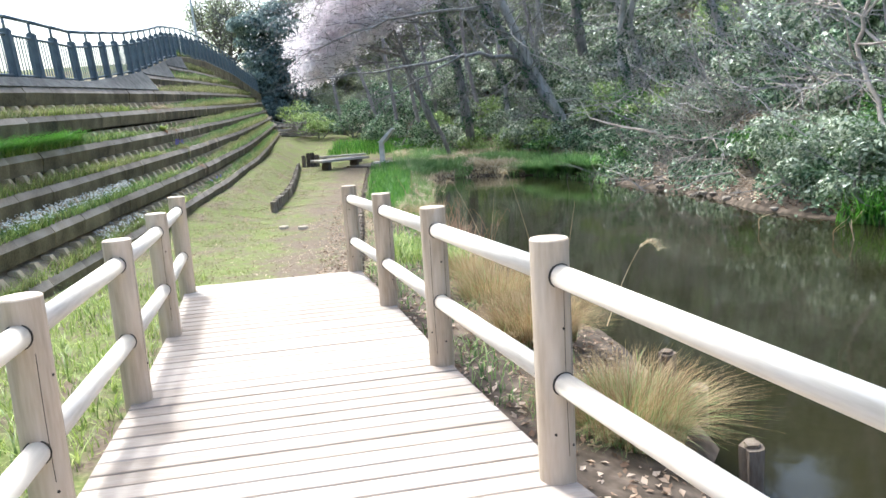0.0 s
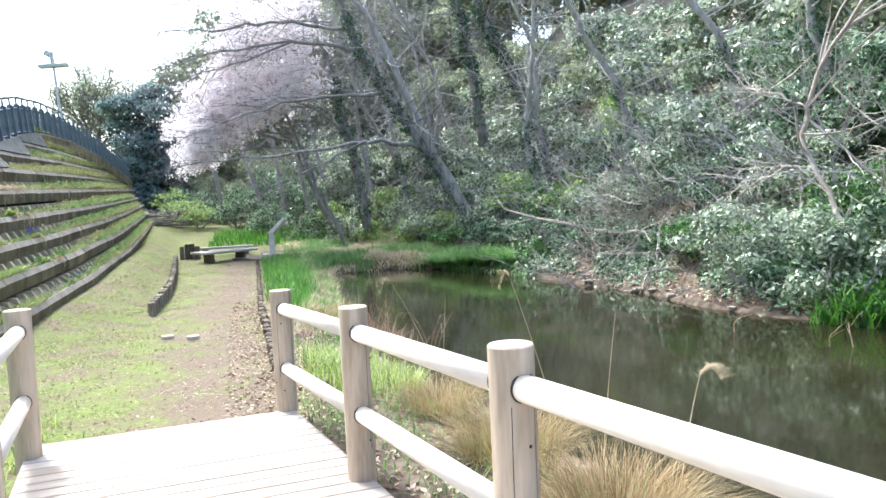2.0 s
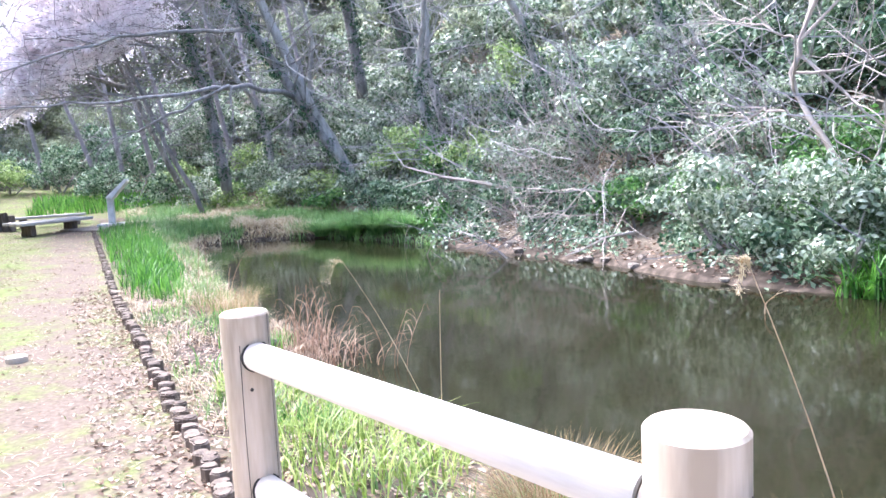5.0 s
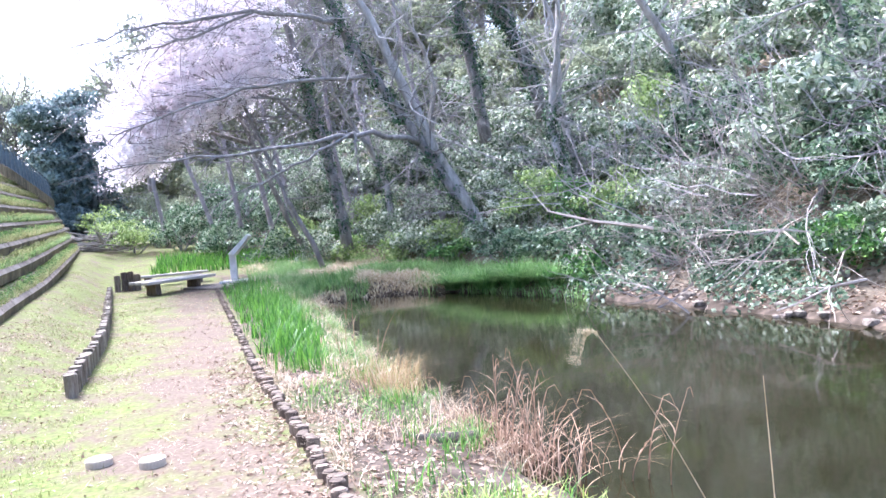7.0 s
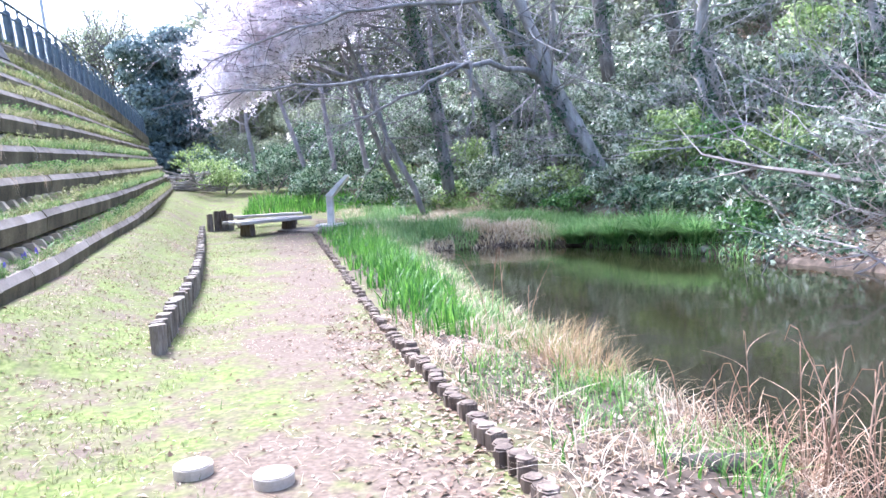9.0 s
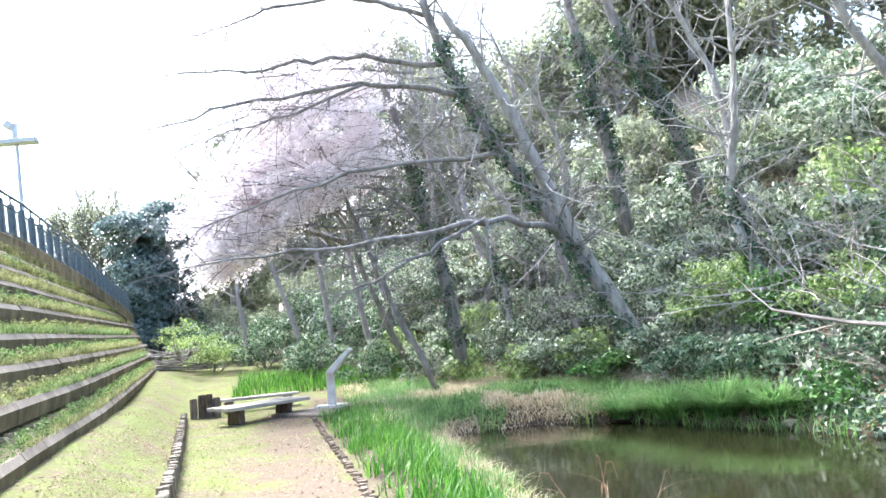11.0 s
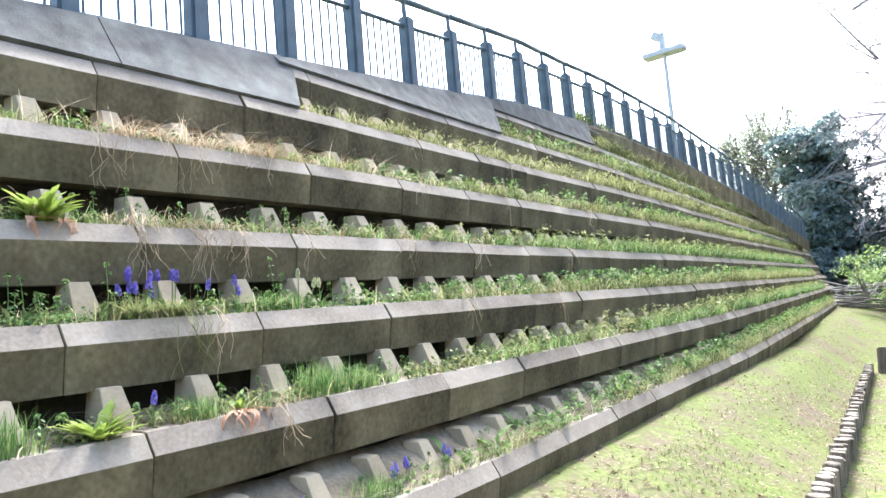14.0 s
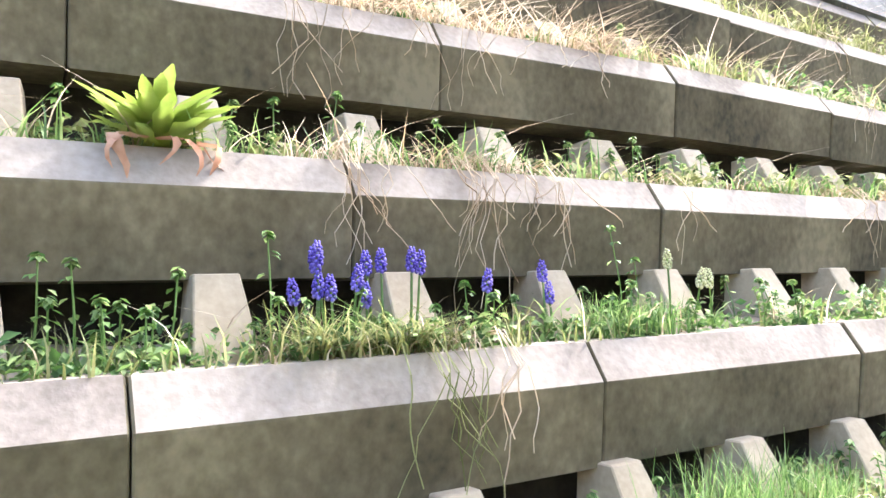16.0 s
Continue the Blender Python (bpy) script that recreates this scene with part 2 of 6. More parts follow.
def water_material():
    m = bpy.data.materials.new("pond_water")
    m.use_nodes = True
    n, l = m.node_tree.nodes, m.node_tree.links
    b = n["Principled BSDF"]
    b.inputs["Base Color"].default_value = (0.035, 0.036, 0.018, 1)
    b.inputs["Roughness"].default_value = 0.06
    b.inputs["IOR"].default_value = 1.33
    tc, nz, bp = n.new("ShaderNodeTexCoord"), n.new("ShaderNodeTexNoise"), n.new("ShaderNodeBump")
    nz.inputs["Scale"].default_value, nz.inputs["Detail"].default_value = 3.0, 3
    l.new(tc.outputs["Object"], nz.inputs["Vector"])
    bp.inputs["Strength"].default_value, bp.inputs["Distance"].default_value = 0.12, 0.02
    l.new(nz.outputs["Fac"], bp.inputs["Height"])
    l.new(bp.outputs[0], b.inputs["Normal"])
    n2, r2 = n.new("ShaderNodeTexNoise"), n.new("ShaderNodeValToRGB")
    n2.inputs["Scale"].default_value = 0.5
    l.new(tc.outputs["Object"], n2.inputs["Vector"])
    r2.color_ramp.elements[0].color, r2.color_ramp.elements[1].color = (0.009, 0.009, 0.004, 1), (0.023, 0.021, 0.01, 1)
    l.new(n2.outputs["Fac"], r2.inputs[0])
    l.new(r2.outputs[0], b.inputs["Base Color"])
    return m


MAT_GROUND, MAT_WATER = ground_material(), water_material()


# ---- building helpers ----
def mesh_from(name, verts, faces, mat, smooth=False):
    me = bpy.data.meshes.new(name)
    me.from_pydata([tuple(v) for v in verts] if not isinstance(verts, list) else verts, [], faces)
    me.materials.append(mat)
    if smooth:
        me.shade_smooth()
    return me


def place(name, me, parent=None, m=None, label=""):
    ob = new(name, me)
    if parent is not None:
        ob.parent = parent
    if m is not None:
        ob.matrix_basis = m
    if label:
        ob["label"] = label
    return ob


def empty(name, m=None):
    ob = new(name)
    if m is not None:
        ob.matrix_basis = m
    return ob


def from_bm(name, bm, mat, smooth=False):
    me = bpy.data.meshes.new(name)
    bm.to_mesh(me)
    bm.free()
    me.materials.append(mat)
    if smooth:
        me.shade_smooth()
    return me


def box_mesh(name, size, mat, bevel=0.006, taper=1.0, centre=(0, 0, 0)):
    bm = bmesh.new()
    bmesh.ops.create_cube(bm, size=1)
    for v in bm.verts:
        k = taper if v.co.z > 0 else 1
        v.co = Vector((v.co.x * size[0] * k + centre[0], v.co.y * size[1] * k + centre[1], v.co.z * size[2] + centre[2]))
    if bevel:
        bmesh.ops.bevel(bm, geom=bm.edges[:], offset=bevel, segments=1, affect="EDGES")
    return from_bm(name, bm, mat)


def pole_mesh(name, r, h, mat, seg=20, bevel=0.01, r2=None, wobble=0.0, seed=1):
    """An upright round pole standing on its origin."""
    bm = bmesh.new()
    bmesh.ops.create_cone(bm, cap_ends=True, segments=seg, radius1=r, radius2=r if r2 is None else r2, depth=h)
    bmesh.ops.translate(bm, verts=bm.verts, vec=(0, 0, h / 2))
    if bevel:
        rim = [e for e in bm.edges if len({round(v.co.z, 4) for v in e.verts}) == 1]
        bmesh.ops.bevel(bm, geom=rim, offset=bevel, segments=2, affect="EDGES")
    if wobble:
        rnd = random.Random(seed)
        for v in bm.verts:
            v.co.x += rnd.uniform(-wobble, wobble)
            v.co.y += rnd.uniform(-wobble, wobble)
    return from_bm(name, bm, mat, smooth=False)


def tube(points, radii, seg=6):
    """Rings round a line of points; returns verts and faces."""
    pts = [Vector(p) for p in points]
    verts, faces = [], []
    for i, p in enumerate(pts):
        d = (pts[min(i + 1, len(pts) - 1)] - pts[max(i - 1, 0)])
        d = d.normalized() if d.length > 1e-6 else Vector((0, 0, 1))
        a = d.cross(Vector((0.3, 0.2, 1)) if abs(d.z) < 0.95 else Vector((1, 0, 0))).normalized()
        c = d.cross(a)
        for k in range(seg):
            t = 2 * math.pi * k / seg
            q = p + (a * math.cos(t) + c * math.sin(t)) * radii[i]
            verts.append((q.x, q.y, q.z))
    for i in range(len(pts) - 1):
        for k in range(seg):
            k2 = (k + 1) % seg
            faces.append((i * seg + k, i * seg + k2, (i + 1) * seg + k2, (i + 1) * seg + k))
    faces.append(tuple(reversed(range(seg))))
    faces.append(tuple((len(pts) - 1) * seg + k for k in range(seg)))
    return verts, faces


def join(parts):
    V, F = [], []
    for v, f in parts:
        o = len(V)
        V += v
        F += [tuple(i + o for i in q) for q in f]
    return V, F


def pole_between(name, a, b, r, mat, parent=None, seg=16):
    """A round pole from a to b, of a mesh whose own z runs along it."""
    a, b = Vector(a), Vector(b)
    me = pole_mesh(name, r, (b - a).length, mat, seg, min(0.008, r * 0.3))
    me.shade_smooth()
    m = Matrix.Translation(a) @ (b - a).to_track_quat("Z", "Y").to_matrix().to_4x4()
    return place(name, me, parent, m)


def quads(name, centres, normals, ups, w, h, mat, shape="leaf"):
    """Many leaves at once: each a bent diamond of two triangles and a fold."""
    n = len(centres)
    side = np.cross(normals, ups)
    side /= np.maximum(np.linalg.norm(side, axis=1, keepdims=True), 1e-6)
    up = np.cross(side, normals)
    w, h = np.asarray(w).reshape(-1, 1) * np.ones((n, 1)), np.asarray(h).reshape(-1, 1) * np.ones((n, 1))
    base, tip = centres - up * h / 2, centres + up * h / 2 - normals * h * 0.12
    left, right = centres - side * w / 2 + normals * w * 0.15, centres + side * w / 2 + normals * w * 0.15
    v = np.stack([base, right, tip, left], 1).reshape(-1, 3)
    me = bpy.data.meshes.new(name)
    me.vertices.add(4 * n)
    me.vertices.foreach_set("co", v.astype(np.float32).ravel())
    idx = np.arange(4 * n).reshape(-1, 4)
    tri = np.stack([idx[:, [0, 1, 2]], idx[:, [0, 2, 3]]], 1).reshape(-1)
    me.loops.add(6 * n)
    me.loops.foreach_set("vertex_index", tri.astype(np.int32))
    me.polygons.add(2 * n)
    me.polygons.foreach_set("loop_start", np.arange(0, 6 * n, 3, dtype=np.int32))
    me.update(calc_edges=True)
    me.materials.append(mat)
    return me


def blades(name, roots, heading, height, width, bend, mat, segs=3):
    """Grass blades: curved strips that taper to a point. bend: how far the tip leans, as a part of the height."""
    n = len(roots)
    height, width, bend = [np.asarray(q, float) * np.ones(n) for q in (height, width, bend)]
    d = np.stack([np.cos(heading), np.sin(heading), 0 * heading], 1)
    s = np.stack([-np.sin(heading), np.cos(heading), 0 * heading], 1)
    rows = []
    for k in range(segs + 1):
        f = k / segs
        c = roots + d * (bend * height * f ** 2)[:, None]
        c[:, 2] += height * (f - 0.5 * np.minimum(bend, 1.4) * f ** 2 * 0.7)
        hw = (width * (1 - f) ** 0.6 / 2)[:, None] if k < segs else (width * 0.03)[:, None]
        rows += [c - s * hw, c + s * hw]
    v = np.stack(rows, 1).reshape(-1, 3)
    per = 2 * (segs + 1)
    idx = np.arange(n)[:, None] * per
    f = np.concatenate([idx + np.array([[2 * k, 2 * k + 1, 2 * k + 3, 2 * k + 2]]) for k in range(segs)], 1).reshape(-1)
    me = bpy.data.meshes.new(name)
    me.vertices.add(len(v))
    me.vertices.foreach_set("co", v.astype(np.float32).ravel())
    me.loops.add(len(f))
    me.loops.foreach_set("vertex_index", f.astype(np.int32))
    me.polygons.add(len(f) // 4)
    me.polygons.foreach_set("loop_start", np.arange(0, len(f), 4, dtype=np.int32))
    me.update(calc_edges=True)
    me.materials.append(mat)
    return me


# ---- the lie of the land ----
def line(*pts):
    ys, vs = [p[0] for p in pts], [p[1] for p in pts]
    return lambda y: np.interp(y, ys, vs)


ROW_X = line((-30.1, -2.16), (-0.1, -2.26), (6.9, -2.38), (12.9, -2.52), (17.4, -2.66), (19.9, -2.86), (23.9, -3.13), (27.9, -3.56), (34.9, -4.36), (45.9, -5.66), (60, -7.36))
FENCE_X = line((-30.1, -3.76), (6.9, -3.91), (11.9, -4.11), (16.9, -4.41), (19.5, -4.78), (23.9, -5.36), (29.9, -5.81), (35.9, -6.16), (45.9, -6.86), (60, -8.36))
FENCE_Z = line((-30.1, 2.14), (6.9, 2.28), (10.9, 2.48), (13.7, 2.58), (16.9, 2.965), (19.5, 3.36), (21.9, 3.78), (24.9, 4.12), (28.9, 4.31), (34.9, 4.27), (45.9, 3.87), (60, 3.32))
CURB_X = line((0.2, -1.06), (14.7, -1.2), (18.5, -1.4), (22.2, -1.78), (30.7, -2.76), (60, -5.06))
KERB_X = line((0, 1.25), (7.2, 0.97), (8.2, 0.9), (10.6, 0.78), (12.5, 0.69), (14, 0.6), (23, 0.36), (29, 0.2))
PATH_Z = line((-60, -0.1), (7.3, -0.08), (10, -0.135), (15.5, -0.135), (22, -0.08), (29, 0.0), (34, 0.3), (42, 1.1), (60, 1.7), (140, 3))


def row_z(k, y):
    """The top of terrace row k, counted from the path."""
    return 0.47 + 0.405 * (k - 1) + 0.04 * (y - 16) + {1: -0.06, 5: 0.055, 6: 0.07, 7: 0.04}.get(k, 0.0)


def row_x(k, y):
    return ROW_X(y) - 0.26 * (k - 1)


POND = [(3.92, -8.78), (3.02, -1.78), (2.97, 2.62), (3.17, 3.82), (3.22, 5.42), (2.7, 8.22), (2.2, 10.22), (2.12, 11.4), (2.25, 13.02), (2.02, 15.22), (2.07, 18.22), (2.32, 22.22), (2.62, 24.82), (4.42, 25.12), (5.62, 24.22), (6.42, 22.42), (7.02, 20.62), (7.47, 17.72), (7.92, 15.02), (7.82, 12.62), (8.22, 11.12), (9.02, 9.42), (9.62, 5.22), (10.52, 0.22), (11.02, -8.78)]
HILL = [(16, -40), (13, -9), (11.5, 0), (10.6, 7), (9.3, 11.5), (9.2, 15), (8.6, 18), (8.0, 21), (7.3, 25.2), (5.6, 31), (2.0, 38), (-0.5, 46), (-2.5, 60), (-4, 140)]
WATER_Z = -0.45


def distance(px, py, poly, closed):
    best = np.full(px.shape, 1e9)
    inside = np.zeros(px.shape, bool)
    n = len(poly)
    for i in range(n if closed else n - 1):
        (ax, ay), (bx, by) = poly[i], poly[(i + 1) % n]
        dx, dy = bx - ax, by - ay
        t = np.clip(((px - ax) * dx + (py - ay) * dy) / (dx * dx + dy * dy), 0, 1)
        best = np.minimum(best, np.hypot(px - ax - t * dx, py - ay - t * dy))
        if closed:
            hit = ((ay > py) != (by > py)) & (px < dx * (py - ay) / (dy if dy else 1e-9) + ax)
            inside ^= hit
    return best, inside


def wave(x, y, s, seed=0):
    """A cheap smooth random field, about -1 to 1."""
    a = np.sin(x * s * 1.3 + 1.7 * seed + 1.1 * np.sin(y * s * 0.9 + seed)) + np.sin(y * s * 1.1 + 2.3 * seed + 1.3 * np.sin(x * s * 0.7 - seed))
    b = np.sin(x * s * 2.9 - y * s * 2.1 + seed) * 0.6
    return (a + b) / 2.6


HILL_X = line(*[(p[1], p[0]) for p in HILL])


def height(x, y):
    x, y = np.asarray(x, float), np.asarray(y, float)
    z = PATH_Z(y) + 0.012 * wave(x, y, 0.9) + 0.004 * wave(x, y, 2.3, 2)
    # the strip between log kerb and terrace is higher
    cx, rx = CURB_X(y), ROW_X(y)
    f = np.clip((cx - x) / np.maximum(cx - rx, 0.3), 0, 1)
    strip = np.maximum(row_z(1, y) - 0.2, PATH_Z(y))
    lift = np.where(y > 14.2, np.minimum(1, 0.35 + f), np.clip((y - 9) / 5, 0, 1) * f)
    z = np.where((x < cx) & (y < 70), z + lift * (np.minimum(strip, PATH_Z(y) + 0.6) - PATH_Z(y)) * f ** 0.5, z)
    # body under the terraces, and the level ground above them
    under = row_z(1, y) - 0.75 + (rx - x) * 1.55
    top = FENCE_Z(y) - 0.12
    z = np.where(x < rx - 0.12, np.minimum(under, top), z)
    z = np.where(x < FENCE_X(y) - 0.05, top, z)
    # pond and its banks
    d, inside = distance(x, y, POND, True)
    d = d + 0.12 * wave(x, y, 2.1, 4)
    bank = WATER_Z + 0.03 + np.clip(d / 1.25, 0, 1) ** 0.8 * (z - WATER_Z)
    z = np.where(~inside & (d < 1.25) & (x > -1), np.minimum(z, bank), z)
    z = np.where(inside, WATER_Z - 0.05 - np.minimum(d, 1.2) * 0.5, z)
    # the wooded slope
    hx = HILL_X(y)
    far = (x - hx) * 0.92
    marsh = (x > 2.2) & (y > 20) & ~inside
    z = np.where(marsh, np.minimum(np.maximum(z, WATER_Z + 0.02 + 0.2 * np.clip(d / 0.7, 0, 1)), WATER_Z + 0.22 + 0.1 * np.clip(y - 25, 0, 12)), z)
    rise = np.where(far > 0, np.minimum(far * 0.62 + 0.05 * far * wave(x, y, 0.4, 3), 13 + 1.5 * wave(x, y, 0.08, 5)), 0)
    z = np.where((far > 0) & ~inside, np.maximum(z, WATER_Z + 0.3) + rise, z)
    return z


def axis_steps(*spans):
    out = []
    for a, b, s in spans:
        out += list(np.arange(a, b, s))
    return np.array(out + [spans[-1][1]])


gx = axis_steps((-400, -60, 40), (-60, -12, 4), (-12, -5, 0.7), (-5, 10, 0.14), (10, 24, 0.6), (24, 60, 4), (60, 400, 40))
gy = axis_steps((-400, -60, 40), (-60, -10, 4), (-10, 0, 0.5), (0, 34, 0.16), (34, 60, 0.7), (60, 140, 5), (140, 600, 50))
GX, GY = np.meshgrid(gx, gy)
GZ = height(GX, GY)
nx, ny = len(gx), len(gy)
gi = np.arange(nx * ny).reshape(ny, nx)
gf = np.stack([gi[:-1, :-1], gi[:-1, 1:], gi[1:, 1:], gi[1:, :-1]], -1).reshape(-1, 4)
ground_me = mesh_from("ground", np.stack([GX, GY, GZ], -1).reshape(-1, 3).tolist(), gf.tolist(), MAT_GROUND, True)
cover = ground_me.color_attributes.new("cover", "FLOAT_COLOR", "POINT")
kx, cxg = KERB_X(GY), CURB_X(GY)
mid = kx - 0.55
worn = np.exp(-((GX - mid) / 0.5) ** 2) * (GY > 6) * (GY < 29)
moss = np.clip(0.82 - 0.8 * worn, 0, 1)
wild = np.clip((GX - kx - 0.05) / 0.2, 0, 1) * (GY < 31) + (GY > 31) * np.clip((GX - HILL_X(GY) + 1.5) / 1.5, 0, 1)
wild = np.where(GX < cxg - 6, 0, np.clip(wild, 0, 1))
slope = np.clip((GX - HILL_X(GY) + 0.9) / 1.0, 0, 1)
cover.data.foreach_set("color", np.stack([moss, wild, slope, 0 * moss + 1], -1).astype(np.float32).ravel())
tagged(place("ground", ground_me), kind="structure")

wv = [(x, y, WATER_Z) for x, y in [(1, -12), (14, -12), (14, 27), (1, 27)]]
tagged(place("water", mesh_from("water", wv, [(0, 1, 2, 3)], MAT_WATER)), kind="structure")

# ---- boardwalk ----
R_POSTS = [(3.22, -0.63), (2.6, 0.93), (2.022, 2.51), (1.63, 4.1), (1.276, 5.755), (0.9, 7.37)]
L_POSTS = [(0.44, -0.68), (0.24, 0.87), (0.04, 2.37), (-0.17, 3.87), (-0.41, 5.3), (-0.72, 6.87)]
RIGHT = line(*[(y, x) for x, y in R_POSTS])
LEFT = line(*[(y, x) for x, y in L_POSTS])

deck = tagged(empty("floor_boardwalk"), "boardwalk of pale new timber planks beside the pond", "boardwalk", kind="structure")
PLANK, SKEW = 0.14, 0.128


def edge_point(xs, ys, v):
    """Where the plank line y = 7.24 + v + SKEW * (x - 0.08) meets an edge of the walk."""
    y = 7.24 + v
    for _ in range(12):
        x = np.interp(y, ys, xs) if y < ys[-1] else xs[-1] + (xs[-1] - xs[-2]) / (ys[-1] - ys[-2]) * (y - ys[-1])
        y = 7.24 + v + SKEW * (x - 0.08)
    return x, y


def plank_mesh(v0, v1):
    rx, ry = [p[0] for p in R_POSTS], [p[1] for p in R_POSTS]
    lx, ly = [p[0] for p in L_POSTS], [p[1] for p in L_POSTS]
    c = [edge_point(lx, ly, v0), edge_point(rx, ry, v0), edge_point(rx, ry, v1), edge_point(lx, ly, v1)]
    c[0], c[3] = (c[0][0] - 0.03, c[0][1]), (c[3][0] - 0.03, c[3][1])
    c[1], c[2] = (c[1][0] + 0.05, c[1][1]), (c[2][0] + 0.05, c[2][1])
    bm = bmesh.new()
    top = [bm.verts.new((x, y, 0)) for x, y in c]
    low = [bm.verts.new((x, y, -0.05)) for x, y in c]
    bm.faces.new(top)
    bm.faces.new(low[::-1])
    for i in range(4):
        bm.faces.new((top[i], low[i], low[(i + 1) % 4], top[(i + 1) % 4]))
    bmesh.ops.bevel(bm, geom=[e for e in bm.edges if all(v.co.z == 0 for v in e.verts)], offset=0.005, segments=1, affect="EDGES")
    bmesh.ops.recalc_face_normals(bm, faces=bm.faces)
    return from_bm("plank", bm, MAT_PLANK)


rnd = random.Random(4)
for i in range(74):
    v = -i * PLANK
    place("plank", plank_mesh(v - PLANK + 0.010, v), deck, pose(0, 0, rnd.uniform(-0.002, 0.0015)))
for fx in (0.15, 0.85):
    pts = [(LEFT(y) * (1 - fx) + RIGHT(y) * fx, y, -0.13) for y in (-2.5, 2, 6.7)]
    V, F = tube(pts, [0.07] * 3, 4)
    place("joist", mesh_from("joist", V, F, MAT_LOG), deck)


R_TOPS, L_TOPS = (0.9, 0.91, 1.015, 0.99, 0.942, 0.9), (0.98, 0.975, 0.965, 0.955, 0.95, 0.945)


def rail_fence(posts, tops, label):
    fence = tagged(empty("log_railing", pose(*posts[-1], -0.05)), label, "railing")
    base = Matrix.Translation((-posts[-1][0], -posts[-1][1], 0.05))
    rr = random.Random(len(label))
    for i, (x, y) in enumerate(posts):
        h = tops[i] + 0.2
        V, F = tube([(0, 0, 0), (0, 0, 0.4), (0, 0, h - 0.006), (0, 0, h)], [0.078, 0.078, 0.078, 0.0725], 32)
        me = mesh_from("post", V, F, MAT_POST)
        me.shade_smooth()
        me.set_sharp_from_angle(angle=radians(40))
        p = place("post", me, fence, base @ pose(x, y, -0.2, 0, 0, rr.uniform(0, 360)))
        bm = bmesh.new()
        for a in (rr.uniform(3.3, 4.3), rr.uniform(4.6, 5.6)):
            z0, z1 = rr.uniform(0.25, 0.5), rr.uniform(0.95, 1.14)
            ring = [bm.verts.new((math.cos(a + da + 0.03 * math.sin(7 * z)) * 0.0785, math.sin(a + da + 0.03 * math.sin(7 * z)) * 0.0785, z))
                    for z in np.linspace(z0, z1, 9) for da in (-0.018, 0.018)]
            for k in range(8):
                bm.faces.new((ring[2 * k], ring[2 * k + 1], ring[2 * k + 3], ring[2 * k + 2]))
        place("drying_crack", from_bm("drying_crack", bm, MAT_DARK), p)
        for a, z in ((rr.uniform(3.6, 4.2), 0.42), (rr.uniform(4.4, 5.4), 0.36), (rr.uniform(4.0, 5.0), 0.86)):
            hole = pole_mesh("bolt_hole", 0.006, 0.004, MAT_DARK, 8, 0)
            place("bolt_hole", hole, p, Matrix.Translation((math.cos(a) * 0.0765, math.sin(a) * 0.0765, z)) @ Vector((math.cos(a), math.sin(a), 0)).to_track_quat("Z", "Y").to_matrix().to_4x4())
        if i:
            for z in (0.812, 0.37):
                a, b = Vector((*posts[i - 1], z + tops[i - 1] - 0.95)), Vector((x, y, z + tops[i] - 0.95))
                d = (b - a).normalized()
                rail = pole_between("rail", a + d * 0.05, b - d * 0.05, 0.046, MAT_RAIL, fence, 20)
                rail.matrix_basis = base @ rail.matrix_basis
                for end, s in ((a, 1), (b, -1)):
                    # dark disc that stands in for the shaded gap of the rail hole
                    ring = pole_mesh("socket_ring", 0.051, 0.006, MAT_DARK, 20, 0)
                    q = end + d * s * 0.0755
                    place("socket_ring", ring, fence, base @ Matrix.Translation(q) @ d.to_track_quat("Z", "Y").to_matrix().to_4x4())
    return fence


rail_fence(R_POSTS, R_TOPS, "pale round-log railing with two rails on the pond side")
rail_fence(L_POSTS, L_TOPS, "pale round-log railing with two rails on the grass side")


# ---- terraces ----
LEAN = 0.07


def block_mesh():
    """A concrete terrace block a metre long: its own x runs along the row, its own y to the front."""
    prof = [(-0.17, -0.255), (-0.02, -0.255), (0.0, -0.085), (0.0, -0.08), (-0.052, 0.0), (-0.17, 0.0)]
    bm = bmesh.new()
    ends = [[bm.verts.new((x, py, z)) for py, z in prof] for x in (-0.4488, 0.4488)]
    for i in range(6):
        j = (i + 1) % 6
        f = bm.faces.new((ends[0][i], ends[0][j], ends[1][j], ends[1][i]))
        # top and chamfer get the sunlit tone, the front the darker stained one
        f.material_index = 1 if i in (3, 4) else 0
    bm.faces.new(ends[0][::-1])
    bm.faces.new(ends[1])
    bmesh.ops.recalc_face_normals(bm, faces=bm.faces)
    bmesh.ops.bevel(bm, geom=[e for e in bm.edges if abs(e.verts[0].co.x - e.verts[1].co.x) < 1e-4], offset=0.004, segments=1, affect="EDGES")
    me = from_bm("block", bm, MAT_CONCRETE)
    me.materials.append(MAT_COPE_LIT)
    return me


